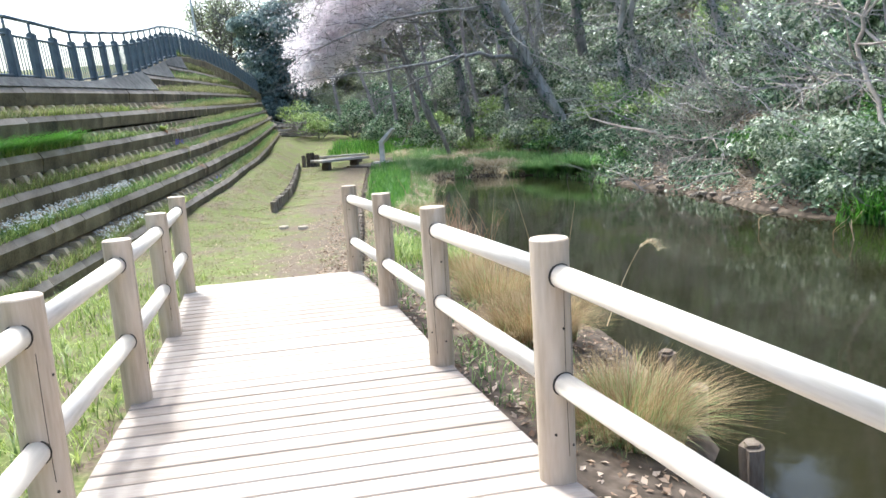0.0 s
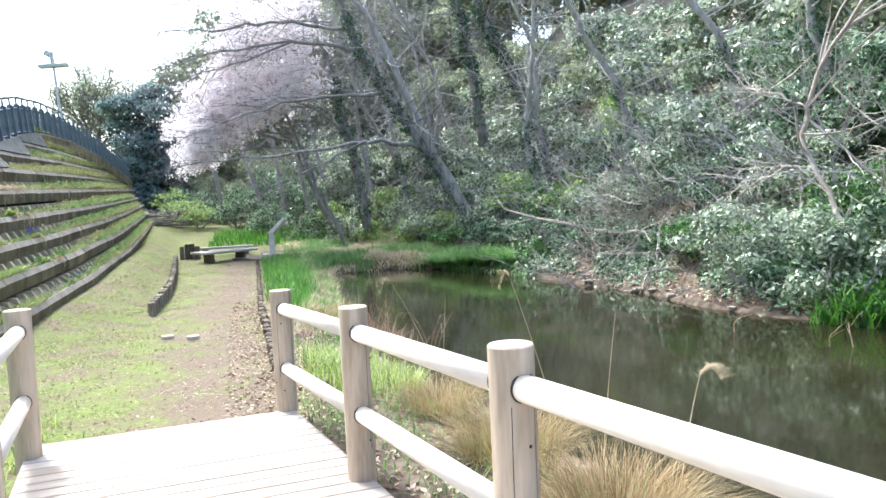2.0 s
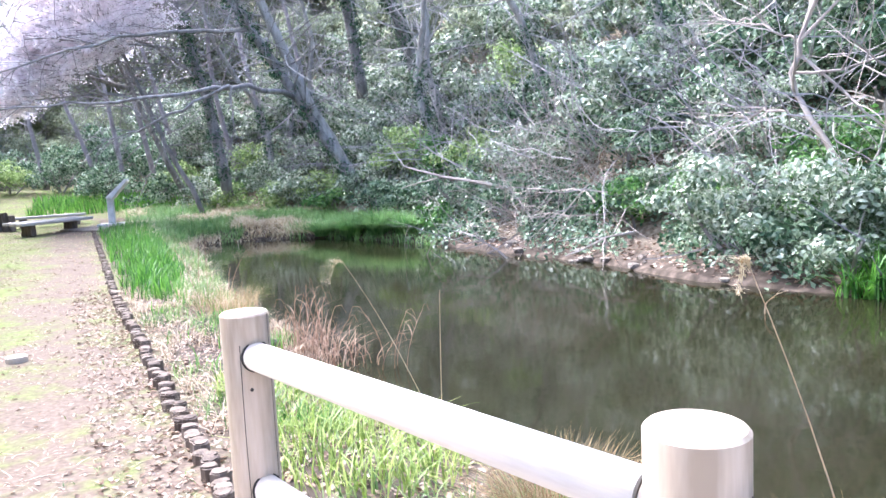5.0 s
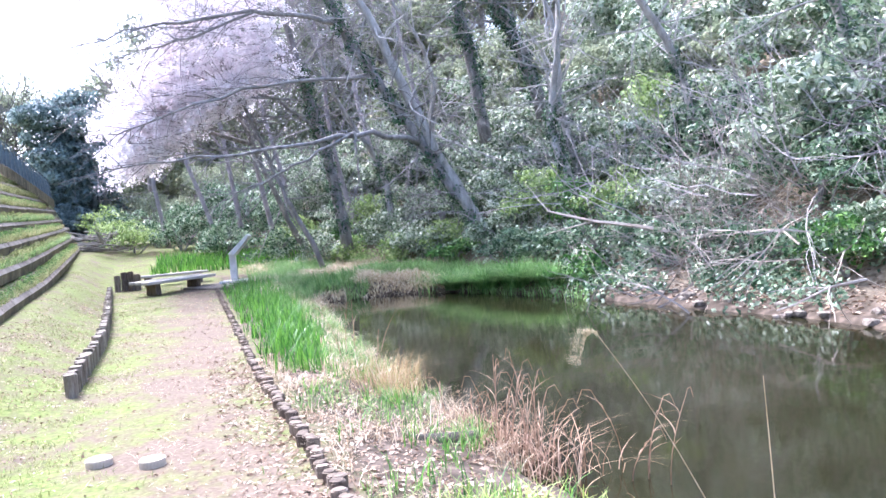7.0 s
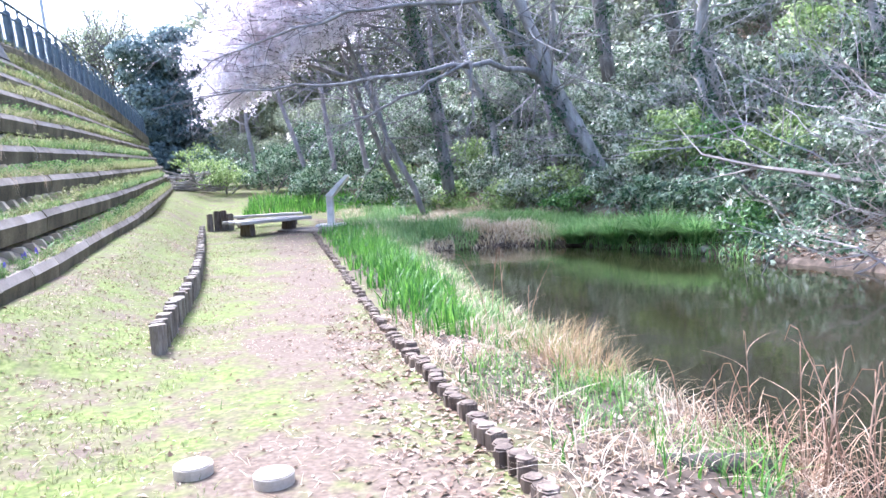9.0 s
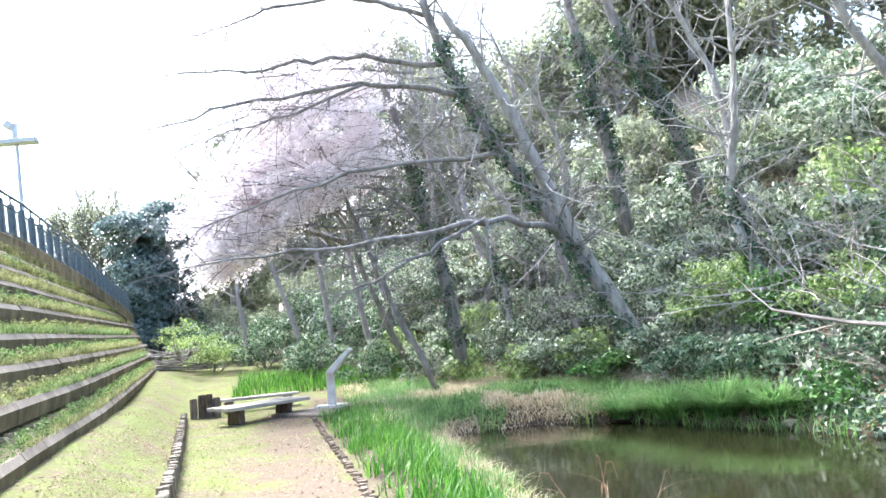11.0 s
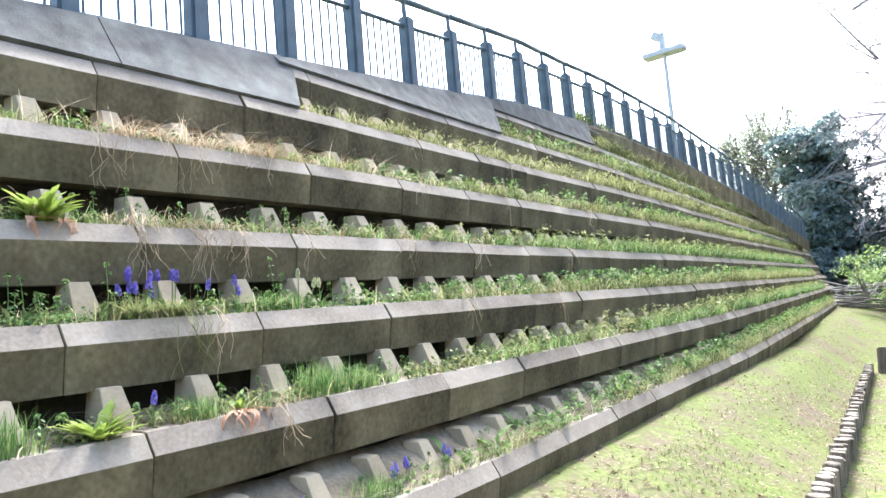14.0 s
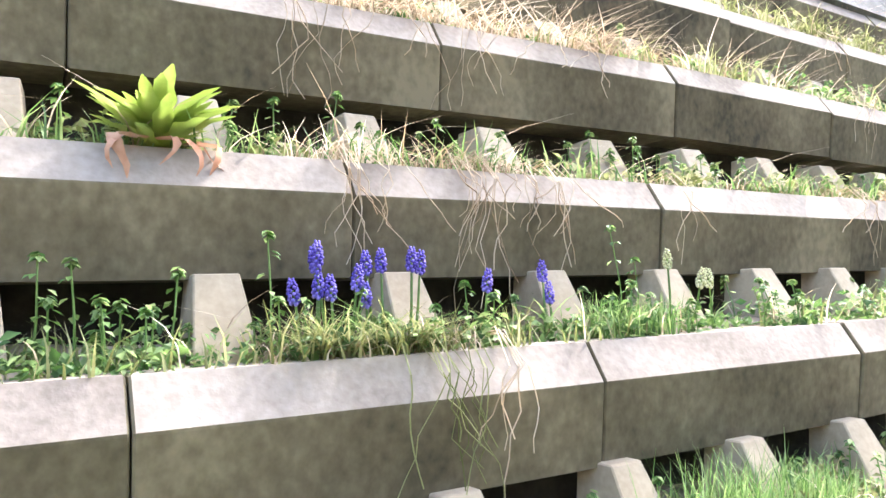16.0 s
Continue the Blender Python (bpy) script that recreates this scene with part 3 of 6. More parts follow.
def stub_mesh():
    """A wedge-shaped foot on which the block above rests."""
    bm = bmesh.new()
    low = [(-0.062, 0.045, -0.02), (0.062, 0.045, -0.02), (0.06, -0.16, -0.02), (-0.06, -0.16, -0.02)]
    top = [(-0.043, -0.06, 0.16), (0.043, -0.06, 0.16), (0.043, -0.16, 0.16), (-0.043, -0.16, 0.16)]
    a, b = [bm.verts.new(v) for v in low], [bm.verts.new(v) for v in top]
    bm.faces.new(b)
    for i in range(4):
        bm.faces.new((a[i], a[(i + 1) % 4], b[(i + 1) % 4], b[i]))
    bmesh.ops.recalc_face_normals(bm, faces=bm.faces)
    bmesh.ops.bevel(bm, geom=bm.edges[:], offset=0.003, segments=1, affect="EDGES")
    return from_bm("stub", bm, MAT_STUB)


TIPS = {6: 17.43, 7: 20.6, 8: 23.7}
BLOCK, STUB = block_mesh(), stub_mesh()
Y0, Y1 = -6.0, 46.0


def row_span(k):
    """Where along the walk row k comes out of the bank under the fence."""
    ys = np.arange(Y0, Y1, 0.25)
    ok = ys[(row_z(k, ys) < FENCE_Z(ys) + np.where(ys > 25, -0.04, 0.3)) & (ys > TIPS.get(k - 1, Y0 - 1) - 0.2)]
    return (ok.min(), ok.max()) if len(ok) else (0, 0)


def grow_span(k):
    """The part of row k that carries soil, past the slab that covers its start."""
    a, b = row_span(k)
    return max(a, TIPS.get(k, a)), b


def row_pose(k, y, dx=0.0, dz=0.0):
    slope = (row_x(k, y + 0.5) - row_x(k, y - 0.5))
    f = Vector((slope, 1.0, 0.04)).normalized()          # along the row
    front = Vector((1.0, -slope, 0)).normalized()
    up = f.cross(front) * -1
    if up.z < 0:
        up = -up
    m = Matrix((( f.x, front.x, up.x, row_x(k, y) + dx), (f.y, front.y, up.y, y), (f.z, front.z, up.z, row_z(k, y) + dz), (0, 0, 0, 1)))
    return m


stub_places = []
rnd = random.Random(7)
for k in range(1, 10):
    a, b = row_span(k)
    if b - a < 1:
        continue
    wall = tagged(empty(f"wall_terrace_{k}"), "weathered concrete terrace row with planted soil behind", "terrace wall", kind="structure")
    y = a + ({2: 16.2, 3: 16.0, 4: 16.44, 5: 15.89}.get(k, rnd.uniform(16, 16.9)) - a) % 0.9
    while y < b:
        place("block", BLOCK, wall, row_pose(k, y, rnd.uniform(-0.006, 0.006), rnd.uniform(-0.004, 0.004)))
        y += 0.9
    y = a + (15.72 - a) % 0.39
    while k < 9 and y < b:
        stub_places.append((k, y, wall))
        y += 0.39
    ys = np.arange(grow_span(k)[0] + 0.05, b + 0.3, 0.12)
    V, F = [], []
    cols = 5
    for yy in ys:
        for c in range(cols):
            xx = max(row_x(k, yy) - 0.06 - 0.085 * c, float(FENCE_X(yy)) + 0.1)
            V.append((xx, yy, row_z(k, yy) - 0.008 + 0.012 * math.sin(yy * 9 + c * 2) + (0.045 if k == 1 else 0.01) * c + (-0.02 if c == 0 else 0)))
    for i in range(len(ys) - 1):
        for c in range(cols - 1):
            o = i * cols + c
            F.append((o, o + cols, o + cols + 1, o + 1))
    place("soil", mesh_from("soil", V, F, MAT_SOIL, True), wall)
    # a near-black sheet behind the feet stands in for the shade there
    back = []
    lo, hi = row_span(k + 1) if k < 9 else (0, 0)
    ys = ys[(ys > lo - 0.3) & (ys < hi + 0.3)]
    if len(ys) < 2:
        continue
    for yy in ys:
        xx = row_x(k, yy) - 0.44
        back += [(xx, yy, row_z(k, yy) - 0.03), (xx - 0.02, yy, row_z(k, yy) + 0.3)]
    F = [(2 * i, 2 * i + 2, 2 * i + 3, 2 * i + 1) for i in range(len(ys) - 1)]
    place("back_wall", mesh_from("back_wall", back, F, MAT_SHADED_SOIL), wall)

near = sorted(stub_places, key=lambda s: abs(s[1] - 16.5) + 0.6 * s[0])
ends = {s: row_span(s[0] + 1) for s in stub_places}
rest = []
for i, s in enumerate(near):
    k, y, wall = s
    lo, hi = ends[s]
    if not lo < y < hi:
        continue
    m = row_pose(k, y, -0.2 + 0.02, 0.0) @ pose(0, 0, 0, 0, 0, rnd.uniform(-4, 4))
    if i < 560:
        place("stub", STUB, wall, m)
    else:
        rest.append(m)
V, F = [], []
sv, sf = [v.co.copy() for v in STUB.vertices], [tuple(p.vertices) for p in STUB.polygons]
for m in rest:
    o = len(V)
    V += [tuple(m @ v) for v in sv]
    F += [tuple(i + o for i in f) for f in sf]
far_wall = bpy.data.objects["wall_terrace_4"]
tagged(place("far_stubs", mesh_from("far_stubs", V, F, MAT_STUB), far_wall), kind="stuff")


# the sloping cope that carries the fence
def ribbon(name, y0, y1, step, prof, mat, parent):
    ys = np.arange(y0, y1 + step, step)
    V, F, n = [], [], len(prof)
    for yy in ys:
        for dx, dz in prof:
            V.append((FENCE_X(yy) + dx, yy, FENCE_Z(yy) + dz))
    for i in range(len(ys) - 1):
        for c in range(n):
            d = (c + 1) % n
            F.append((i * n + c, i * n + d, (i + 1) * n + d, (i + 1) * n + c))
    F += [tuple(range(n)), tuple(reversed(range((len(ys) - 1) * n, len(ys) * n)))]
    return place(name, mesh_from(name, V, F, mat), parent)


ramp = tagged(empty("trim_ramp"), "sloping concrete coping under the railing", "coping", kind="structure")
for a in np.arange(-6, 46, 2.0):
    ribbon("coping", a, a + 1.985, 0.4, [(-0.3, -0.1), (0.13, -0.42), (0.13, -0.03), (0.1, 0.0), (-0.3, 0.02)], MAT_CONCRETE, ramp)


# flat slabs that run from the fence down to the rows, each ending in a point
def slab(k, y0, y1):
    y = y0
    while y < y1:
        e = min(y + 2.4, y1)
        end = 0.25 if e == y1 else 0.0
        bm = bmesh.new()
        ys = np.linspace(y, e - 0.008, 6)
        rows = []
        for i, yy in enumerate(ys):
            ty = yy + end * (i / 5)
            low = Vector((row_x(k, yy) - 0.062, yy, row_z(k, yy) - 0.004))
            top = Vector((FENCE_X(ty) + 0.12, ty, max(FENCE_Z(ty) + 0.012, low.z + 0.01)))
            n = (top - low).cross(Vector((0, 1, 0))).normalized()
            n = n if n.z > 0 else -n
            rows.append([bm.verts.new(v) for v in (low, low + n * 0.035, top + n * 0.035, top)])
        for p, q in zip(rows, rows[1:]):
            for c in range(4):
                bm.faces.new((p[c], p[(c + 1) % 4], q[(c + 1) % 4], q[c]))
        bm.faces.new(rows[0])
        bm.faces.new(rows[-1][::-1])
        bmesh.ops.recalc_face_normals(bm, faces=bm.faces)
        place("slab", from_bm("slab", bm, MAT_SLAB), ramp)
        y = e


slab(6, -5.4, TIPS[6])
slab(7, TIPS[6] + 0.05, TIPS[7])
slab(8, TIPS[7] + 0.05, TIPS[8])


# ---- metal railing on top ----
def railing_bay(y0, y1):
    a = Vector((FENCE_X(y0) + 0.02, y0, FENCE_Z(y0)))
    b = Vector((FENCE_X(y1) + 0.02, y1, FENCE_Z(y1)))
    up = Vector((-LEAN, -0.02, 1)).normalized()
    bay = tagged(empty("railing_bay", Matrix.Translation(a)), "dark blue-grey painted steel railing bay with upright bars", "railing",
                 group="railing bays above the terraces")
    d = b - a

    def bar(name, p, q, r, seg=8):
        V, F = tube([p, q], [r, r], seg)
        return place(name, mesh_from(name, V, F, MAT_PAINT, seg > 5), bay)

    bm = bmesh.new()
    bmesh.ops.create_cube(bm, size=1)
    for v in bm.verts:
        v.co = Vector((v.co.x * 0.122, v.co.y * 0.122, (v.co.z + 0.5) * 0.8 - 0.06))
        v.co.x -= LEAN * v.co.z
    bmesh.ops.bevel(bm, geom=bm.edges[:], offset=0.018, segments=2, affect="EDGES")
    place("post", from_bm("post", bm, MAT_PAINT), bay)
    bar("neck", up * 0.7, up * 0.9, 0.022)
    bar("handrail", up * 0.91, d + up * 0.91, 0.03, 10)
    bar("top_rail", up * 0.65, d + up * 0.65, 0.02)
    bar("bottom_rail", up * 0.07, d + up * 0.07, 0.022)
    n = 7
    for i in range(n):
        p = d * ((i + 1) / (n + 1))
        bar("baluster", p + up * 0.07, p + up * 0.65, 0.0095, 5)
    return bay


y = -3.24
while y < 46:
    railing_bay(y, min(y + 0.84, 46.2))
    y += 0.84

# ---- log edging ----
edging = tagged(empty("log_edging"), "row of short weathered log stakes edging the raised grass", "log edging")
rnd = random.Random(11)
LOGS = [pole_mesh("log", 0.056, 0.42, MAT_LOG, 10, 0.005, wobble=0.006, seed=i) for i in range(6)]
y = 14.85
while y < 29.5:
    x = CURB_X(y)
    place("log", LOGS[rnd.randrange(6)], edging, pose(x + rnd.uniform(-0.012, 0.012), y, PATH_Z(y) - 0.195 + rnd.uniform(-0.025, 0.02), rnd.uniform(-3, 3), rnd.uniform(-3, 3), rnd.uniform(0, 360)))
    y += 0.1
KERB_LOGS = [pole_mesh("log", 0.046, 0.42, MAT_KERB, 9, 0.008, wobble=0.007, seed=40 + i) for i in range(6)]
edging2 = tagged(empty("log_edging"), "row of low weathered log stakes edging the path by the pond", "log edging")
y = 7.7
while y < 29:
    x = KERB_X(y)
    place("log", KERB_LOGS[rnd.randrange(6)], edging2, pose(x + rnd.uniform(-0.02, 0.02), y, PATH_Z(y) - (0.345 if y < 14.5 else 0.385) + rnd.uniform(-0.02, 0.02), rnd.uniform(-2, 2), rnd.uniform(-2, 2), rnd.uniform(0, 360)))
    y += 0.09
stakes = tagged(empty("log_palisade"), "short row of upright dark log stakes behind the bench", "log palisade")
for i in range(4):
    place("log", pole_mesh("log", 0.088, 0.85, MAT_KERB, 10, 0.015, wobble=0.01, seed=20 + i), stakes,
          pose(-2.42 + 0.175 * i, 29.7 + 0.03 * (i % 2), 0.3 - 0.6 + rnd.uniform(-0.05, 0.05)))


# ---- stepping discs ----
for x, y in ((-0.615, 12.27), (-0.264, 12.05)):
    me = pole_mesh("stepping_stump", 0.085, 0.2, MAT_DISC, 24, 0.006)
    tagged(place("stepping_stump", me, None, pose(x, y, float(height(x, y)) - 0.15)), "round pale concrete stepping stump in the path", "stepping stone", group="stepping stumps")

# ---- bench ----
bench_at = Vector((-0.83, 28.0, float(height(-0.83, 28.0))))
bench = tagged(empty("bench", Matrix.Translation(bench_at) @ pose(0, 0, 0, 0, 0, 44)), "low grey weathered plank bench on two log feet", "bench")
for i, off in enumerate((-0.26, 0.0, 0.26)):
    place("seat_plank", box_mesh("seat_plank", (2.3, 0.235, 0.08), MAT_BENCH, 0.012), bench, pose(0, off, 0.33 + 0.01 * i, 0, 0, 0.6 * (i - 1)))
for sx in (-0.68, 0.68):
    place("foot", box_mesh("foot", (0.18, 0.42, 0.31), MAT_KERB, 0.025, 0.9), bench, pose(sx, 0, 0.14))
back_plank = tagged(empty("low_bench", pose(-0.95, 30.4, float(height(-0.95, 30.4)), 0, 0, 10)), "low grey plank bench behind the log bench", "bench")
place("seat_plank", box_mesh("seat_plank", (2.0, 0.32, 0.07), MAT_BENCH, 0.012), back_plank, pose(0, 0, 0.3))
for sx in (-0.9, 0.9):
    place("foot", box_mesh("foot", (0.2, 0.28, 0.3), MAT_KERB, 0.02), back_plank, pose(sx * 0.8, 0, 0.125))

# ---- sign post ----
sx, sy = 0.76, 28.6
sign = tagged(empty("sign_stand", pose(sx, sy, 0.0, 0, 0, -12) @ Matrix.Diagonal((0.86, 0.86, 0.85, 1))), "grey stone sign stand with a tilted head on a square base", "sign stand")
place("base", box_mesh("base", (0.85, 0.75, 0.16), MAT_STONE, 0.02), sign, pose(0, 0, 0.06))
place("pillar", box_mesh("pillar", (0.22, 0.2, 0.95), MAT_STONE, 0.02, 0.92), sign, pose(0, 0, 0.58))
bm = bmesh.new()
prof = [(-0.1, 1.02), (0.1, 0.96), (0.64, 1.56), (0.56, 1.63)]
for yy in (-0.3, 0.3):
    for px, pz in prof:
        bm.verts.new((px, yy, pz))
bm.verts.ensure_lookup_table()
v = bm.verts
for f in ((0, 1, 2, 3), (7, 6, 5, 4), (0, 4, 5, 1), (1, 5, 6, 2), (2, 6, 7, 3), (3, 7, 4, 0)):
    bm.faces.new([v[i] for i in f])
bmesh.ops.recalc_face_normals(bm, faces=bm.faces)
bmesh.ops.bevel(bm, geom=bm.edges[:], offset=0.015, segments=1, affect="EDGES")
place("head", from_bm("head", bm, MAT_STONE), sign)
plat = tagged(empty("stone_platform", pose(0.5, 27.9, -0.02)), "low dark stone slab under the sign by the irises", "platform")
place("slab", box_mesh("slab", (2.2, 1.9, 0.16), MAT_LOG, 0.03), plat, pose(0.3, 0.4, 0.0, 0, 0, 35))

# ---- lamp ----
lamp = tagged(empty("street_lamp", pose(-6.15, 30.3, 4.0, 0, -3.5, 0)), "slim grey street lamp with a flat double head", "street lamp")
place("pole", pole_mesh("pole", 0.055, 3.15, MAT_METAL, 12, 0.005, 0.04), lamp)
place("head", box_mesh("head", (0.95, 0.3, 0.13), MAT_METAL, 0.02), lamp, pose(0, 0, 3.12))
place("bracket", box_mesh("bracket", (0.12, 0.12, 0.45), MAT_METAL, 0.02), lamp, pose(-0.02, 0, 3.38))
place("sensor", box_mesh("sensor", (0.22, 0.16, 0.2), MAT_METAL, 0.03), lamp, pose(-0.14, 0, 3.55, 0, 35, 0))

# ---- plants: makers ----
RNG = np.random.default_rng(5)


def ball_points(n, r, shell=0.55, rng=RNG):
    d = rng.normal(size=(n, 3))
    d /= np.linalg.norm(d, axis=1, keepdims=True)
    q = (shell + (1 - shell) * rng.random(n) ** 0.7)[:, None]
    return d * q * np.array(r), d


def leaf_mesh(name, blobs, per, size, mat, rng=RNG, droop=0.3, shell=0.5):
    """Leaves over several lumps: blobs are (x, y, z, rx, ry, rz)."""
    P, N = [], []
    for x, y, z, a, b, c in blobs:
        n = max(4, int(per * (a * b * c) ** (2 / 3)))
        p, d = ball_points(n, (a, b, c), shell, rng)
        p *= (1 + 0.22 * np.sin(5 * d[:, :1] + 3 * d[:, 1:2] + x) * np.cos(4 * d[:, 2:3] + y))
        P.append(p + np.array([x, y, z]))
        N.append(d + rng.normal(size=d.shape) * 0.55 + np.array([0, 0, 0.45]))
    P, N = np.concatenate(P), np.concatenate(N)
    N /= np.linalg.norm(N, axis=1, keepdims=True)
    up = rng.normal(size=P.shape) + np.array([0, 0, -droop])
    s = size * (0.6 + 0.8 * rng.random(len(P)))
    return quads(name, P, N, up, s * 0.5, s, mat)


def limb(rng, start, way, length, r, depth, out, tips, wander=0.25, lift=0.1, keep=0.7, twigs=3, thin=0.0):
    """A tapering limb that forks into thinner ones; none is thinner than thin."""
    pts, rad = [Vector(start)], [r]
    d = Vector(way).normalized()
    steps = 5
    for i in range(steps):
        d = (d + Vector(rng.normal(size=3)) * wander * 0.5 + Vector((0, 0, lift))).normalized()
        pts.append(pts[-1] + d * length / steps)
        rad.append(max(r * (1 - 0.55 * (i + 1) / steps), thin))
    out.append(tube(pts, rad, 7 if r > 0.06 else 5 if r > 0.02 else 3))
    if depth == 0:
        tips.append(pts[-1])
        tips.append(pts[3])
        return
    for _ in range(twigs):
        i = rng.integers(2, steps + 1)
        side = Vector(rng.normal(size=3))
        nd = (d + side * 0.75).normalized()
        limb(rng, pts[i], nd, length * keep * rng.uniform(0.7, 1.15), rad[i] * 0.6, depth - 1, out, tips, wander, lift, keep, twigs, thin)


def bare_tree(name, base, way, length, r, depth, label, seed, mat=None, leaves=None, lift=0.05, twigs=3, wander=0.25, first=()):
    rng = np.random.default_rng(seed)
    t = tagged(empty(name, Matrix.Translation(base)), label, "tree")
    pts, rad = [Vector((0, 0, -0.3))], [r * 1.25]
    d = Vector(way).normalized()
    n = 8
    for i in range(n):
        d = (d + Vector(rng.normal(size=3)) * 0.07 + Vector((0, 0, 0.03))).normalized()
        pts.append(pts[-1] + d * length / n)
        rad.append(r * (1 - 0.6 * (i + 1) / n))
    place("trunk", mesh_from("trunk", *tube(pts, rad, 10), mat or MAT_BARK, True), t)
    out, tips = [], []
    for i in range(3, n + 1):
        for _ in range(2 if i < n else 3):
            side = Vector(rng.normal(size=3))
            limb(rng, pts[i], (d * 0.5 + side * 0.8), length * 0.34 * rng.uniform(0.7, 1.2), rad[i] * 0.33, depth, out, tips, wander, lift, 0.68, twigs, 0.006)
    for at, w, ln, rr in first:
        limb(rng, pts[at], w, ln, rr, depth, out, tips, wander * 0.7, 0.0, 0.6, twigs + 1)
    place("branchwork", mesh_from("branchwork", *join(out), mat or MAT_BARK, True), t)
    if leaves:
        lm, per, spread, size, low = leaves
        T = np.array([tuple(q) for q in tips if q.z > low])
        P = np.repeat(T, per, 0) + rng.normal(size=(len(T) * per, 3)) * spread
        N = rng.normal(size=P.shape) + np.array([0, 0, 0.4])
        N /= np.linalg.norm(N, axis=1, keepdims=True)
        s = size * (0.6 + 0.8 * rng.random(len(P)))
        place("crown", quads("crown", P, N, rng.normal(size=P.shape), s * 0.7, s, lm), t)
    return t


def bush(name, x, y, z, r, mat, label, seed, per=520, size=0.12, stems=True, flat=0.8):
    rng = np.random.default_rng(seed)
    b = tagged(empty(name, pose(x, y, z)), label, "bush")
    blobs = []
    for _ in range(int(13 + 6 * r)):
        d = rng.normal(size=3)
        d[2] = abs(d[2]) * 1.1 - 0.25
        d /= np.linalg.norm(d)
        q = r * rng.uniform(0.45, 1.05)
        k = r * rng.uniform(0.16, 0.34) + 0.06
        blobs.append((d[0] * q, d[1] * q, d[2] * q * flat + r * 0.5, k * 1.15, k * 1.15, k * 0.6))
    blobs.append((0, 0, r * 0.45, r * 0.5, r * 0.5, r * 0.4))
    place("crown", leaf_mesh("crown", blobs, per * 1.5, size, mat, rng, shell=0.25), b)
    if stems:
        out, tips = [], []
        for _ in range(3):
            limb(rng, (0, 0, -0.2), Vector((rng.normal() * 0.5, rng.normal() * 0.5, 1)), r * 1.1, 0.035 * max(r, 0.6), 1, out, tips, 0.3, 0.05, 0.7, 3)
        place("stemwork", mesh_from("stemwork", *join(out), MAT_BARK), b)
    return b


def hz(x, y):
    return float(height(x, y))


# ---- trees ----
def smooth(pts, n=18, jitter=0.04, seed=1):
    """A gently wandering line through a few points."""
    rng = np.random.default_rng(seed)
    P = np.array(pts, float)
    s = np.linspace(0, len(P) - 1, n)
    q = np.stack([np.interp(s, np.arange(len(P)), P[:, i]) for i in range(3)], 1)
    for _ in range(2):
        q[1:-1] = (q[:-2] + 2 * q[1:-1] + q[2:]) / 4
    q[1:-1] += rng.normal(size=(n - 2, 3)) * jitter
    return q


def limbed_tree(name, trunk, r0, r1, boughs, label, seed, twigs=3, ivy=0.0, depth=1, bark=None):
    """A tree along a given line of trunk, with given boughs that carry thin twigs."""
    rng = np.random.default_rng(seed)
    bark = bark or MAT_BARK
    base = np.array(trunk[0], float)
    t = tagged(empty(name, Matrix.Translation(base)), label, "tree")
    q = smooth(trunk, 20, 0.03, seed) - base
    q[0][2] -= 0.3
    place("trunk", mesh_from("trunk", *tube(q, list(np.linspace(r0, r1, 20)), 10), bark, True), t)
    out, tips = [], []
    for i in range(7, 20):
        for _ in range(twigs):
            limb(rng, Vector(q[i]), Vector(rng.normal(size=3)) + Vector((0, 0, 0.5)), rng.uniform(0.9, 2.4), 0.026, depth, out, tips, 0.25, 0.03, 0.6, 3)
    place("twigwork", mesh_from("twigwork", *join(out), bark), t)
    for j, (pts, ra, rb, tw) in enumerate(boughs):
        p = smooth(pts, 16, 0.035, seed + j + 1) - base
        bough = place("bough", mesh_from("bough", *tube(p, list(np.linspace(ra, rb, 16)), 7), bark, True), t)
        out = []
        for i in range(3, 16):
            for _ in range(tw):
                d = Vector(p[min(i + 1, 15)] - p[i - 1]).normalized()
                limb(rng, Vector(p[i]), d + Vector(rng.normal(size=3)) * 0.6, rng.uniform(0.5, 1.5), 0.012, 1, out, tips, 0.25, -0.01, 0.65, 3)
        if out:
            place("twig_spray", mesh_from("twig_spray", *join(out), bark), bough)
    if ivy:
        k = [(v[0] + rng.normal() * 0.05, v[1] + rng.normal() * 0.05, v[2], r0 * 1.25 + 0.04, r0 * 1.25 + 0.04, 0.34) for v in q[1:int(20 * ivy)]]
        place("ivy", leaf_mesh("ivy", k, 2600, 0.1, MAT_IVY, rng, shell=0.6), t)
    return t


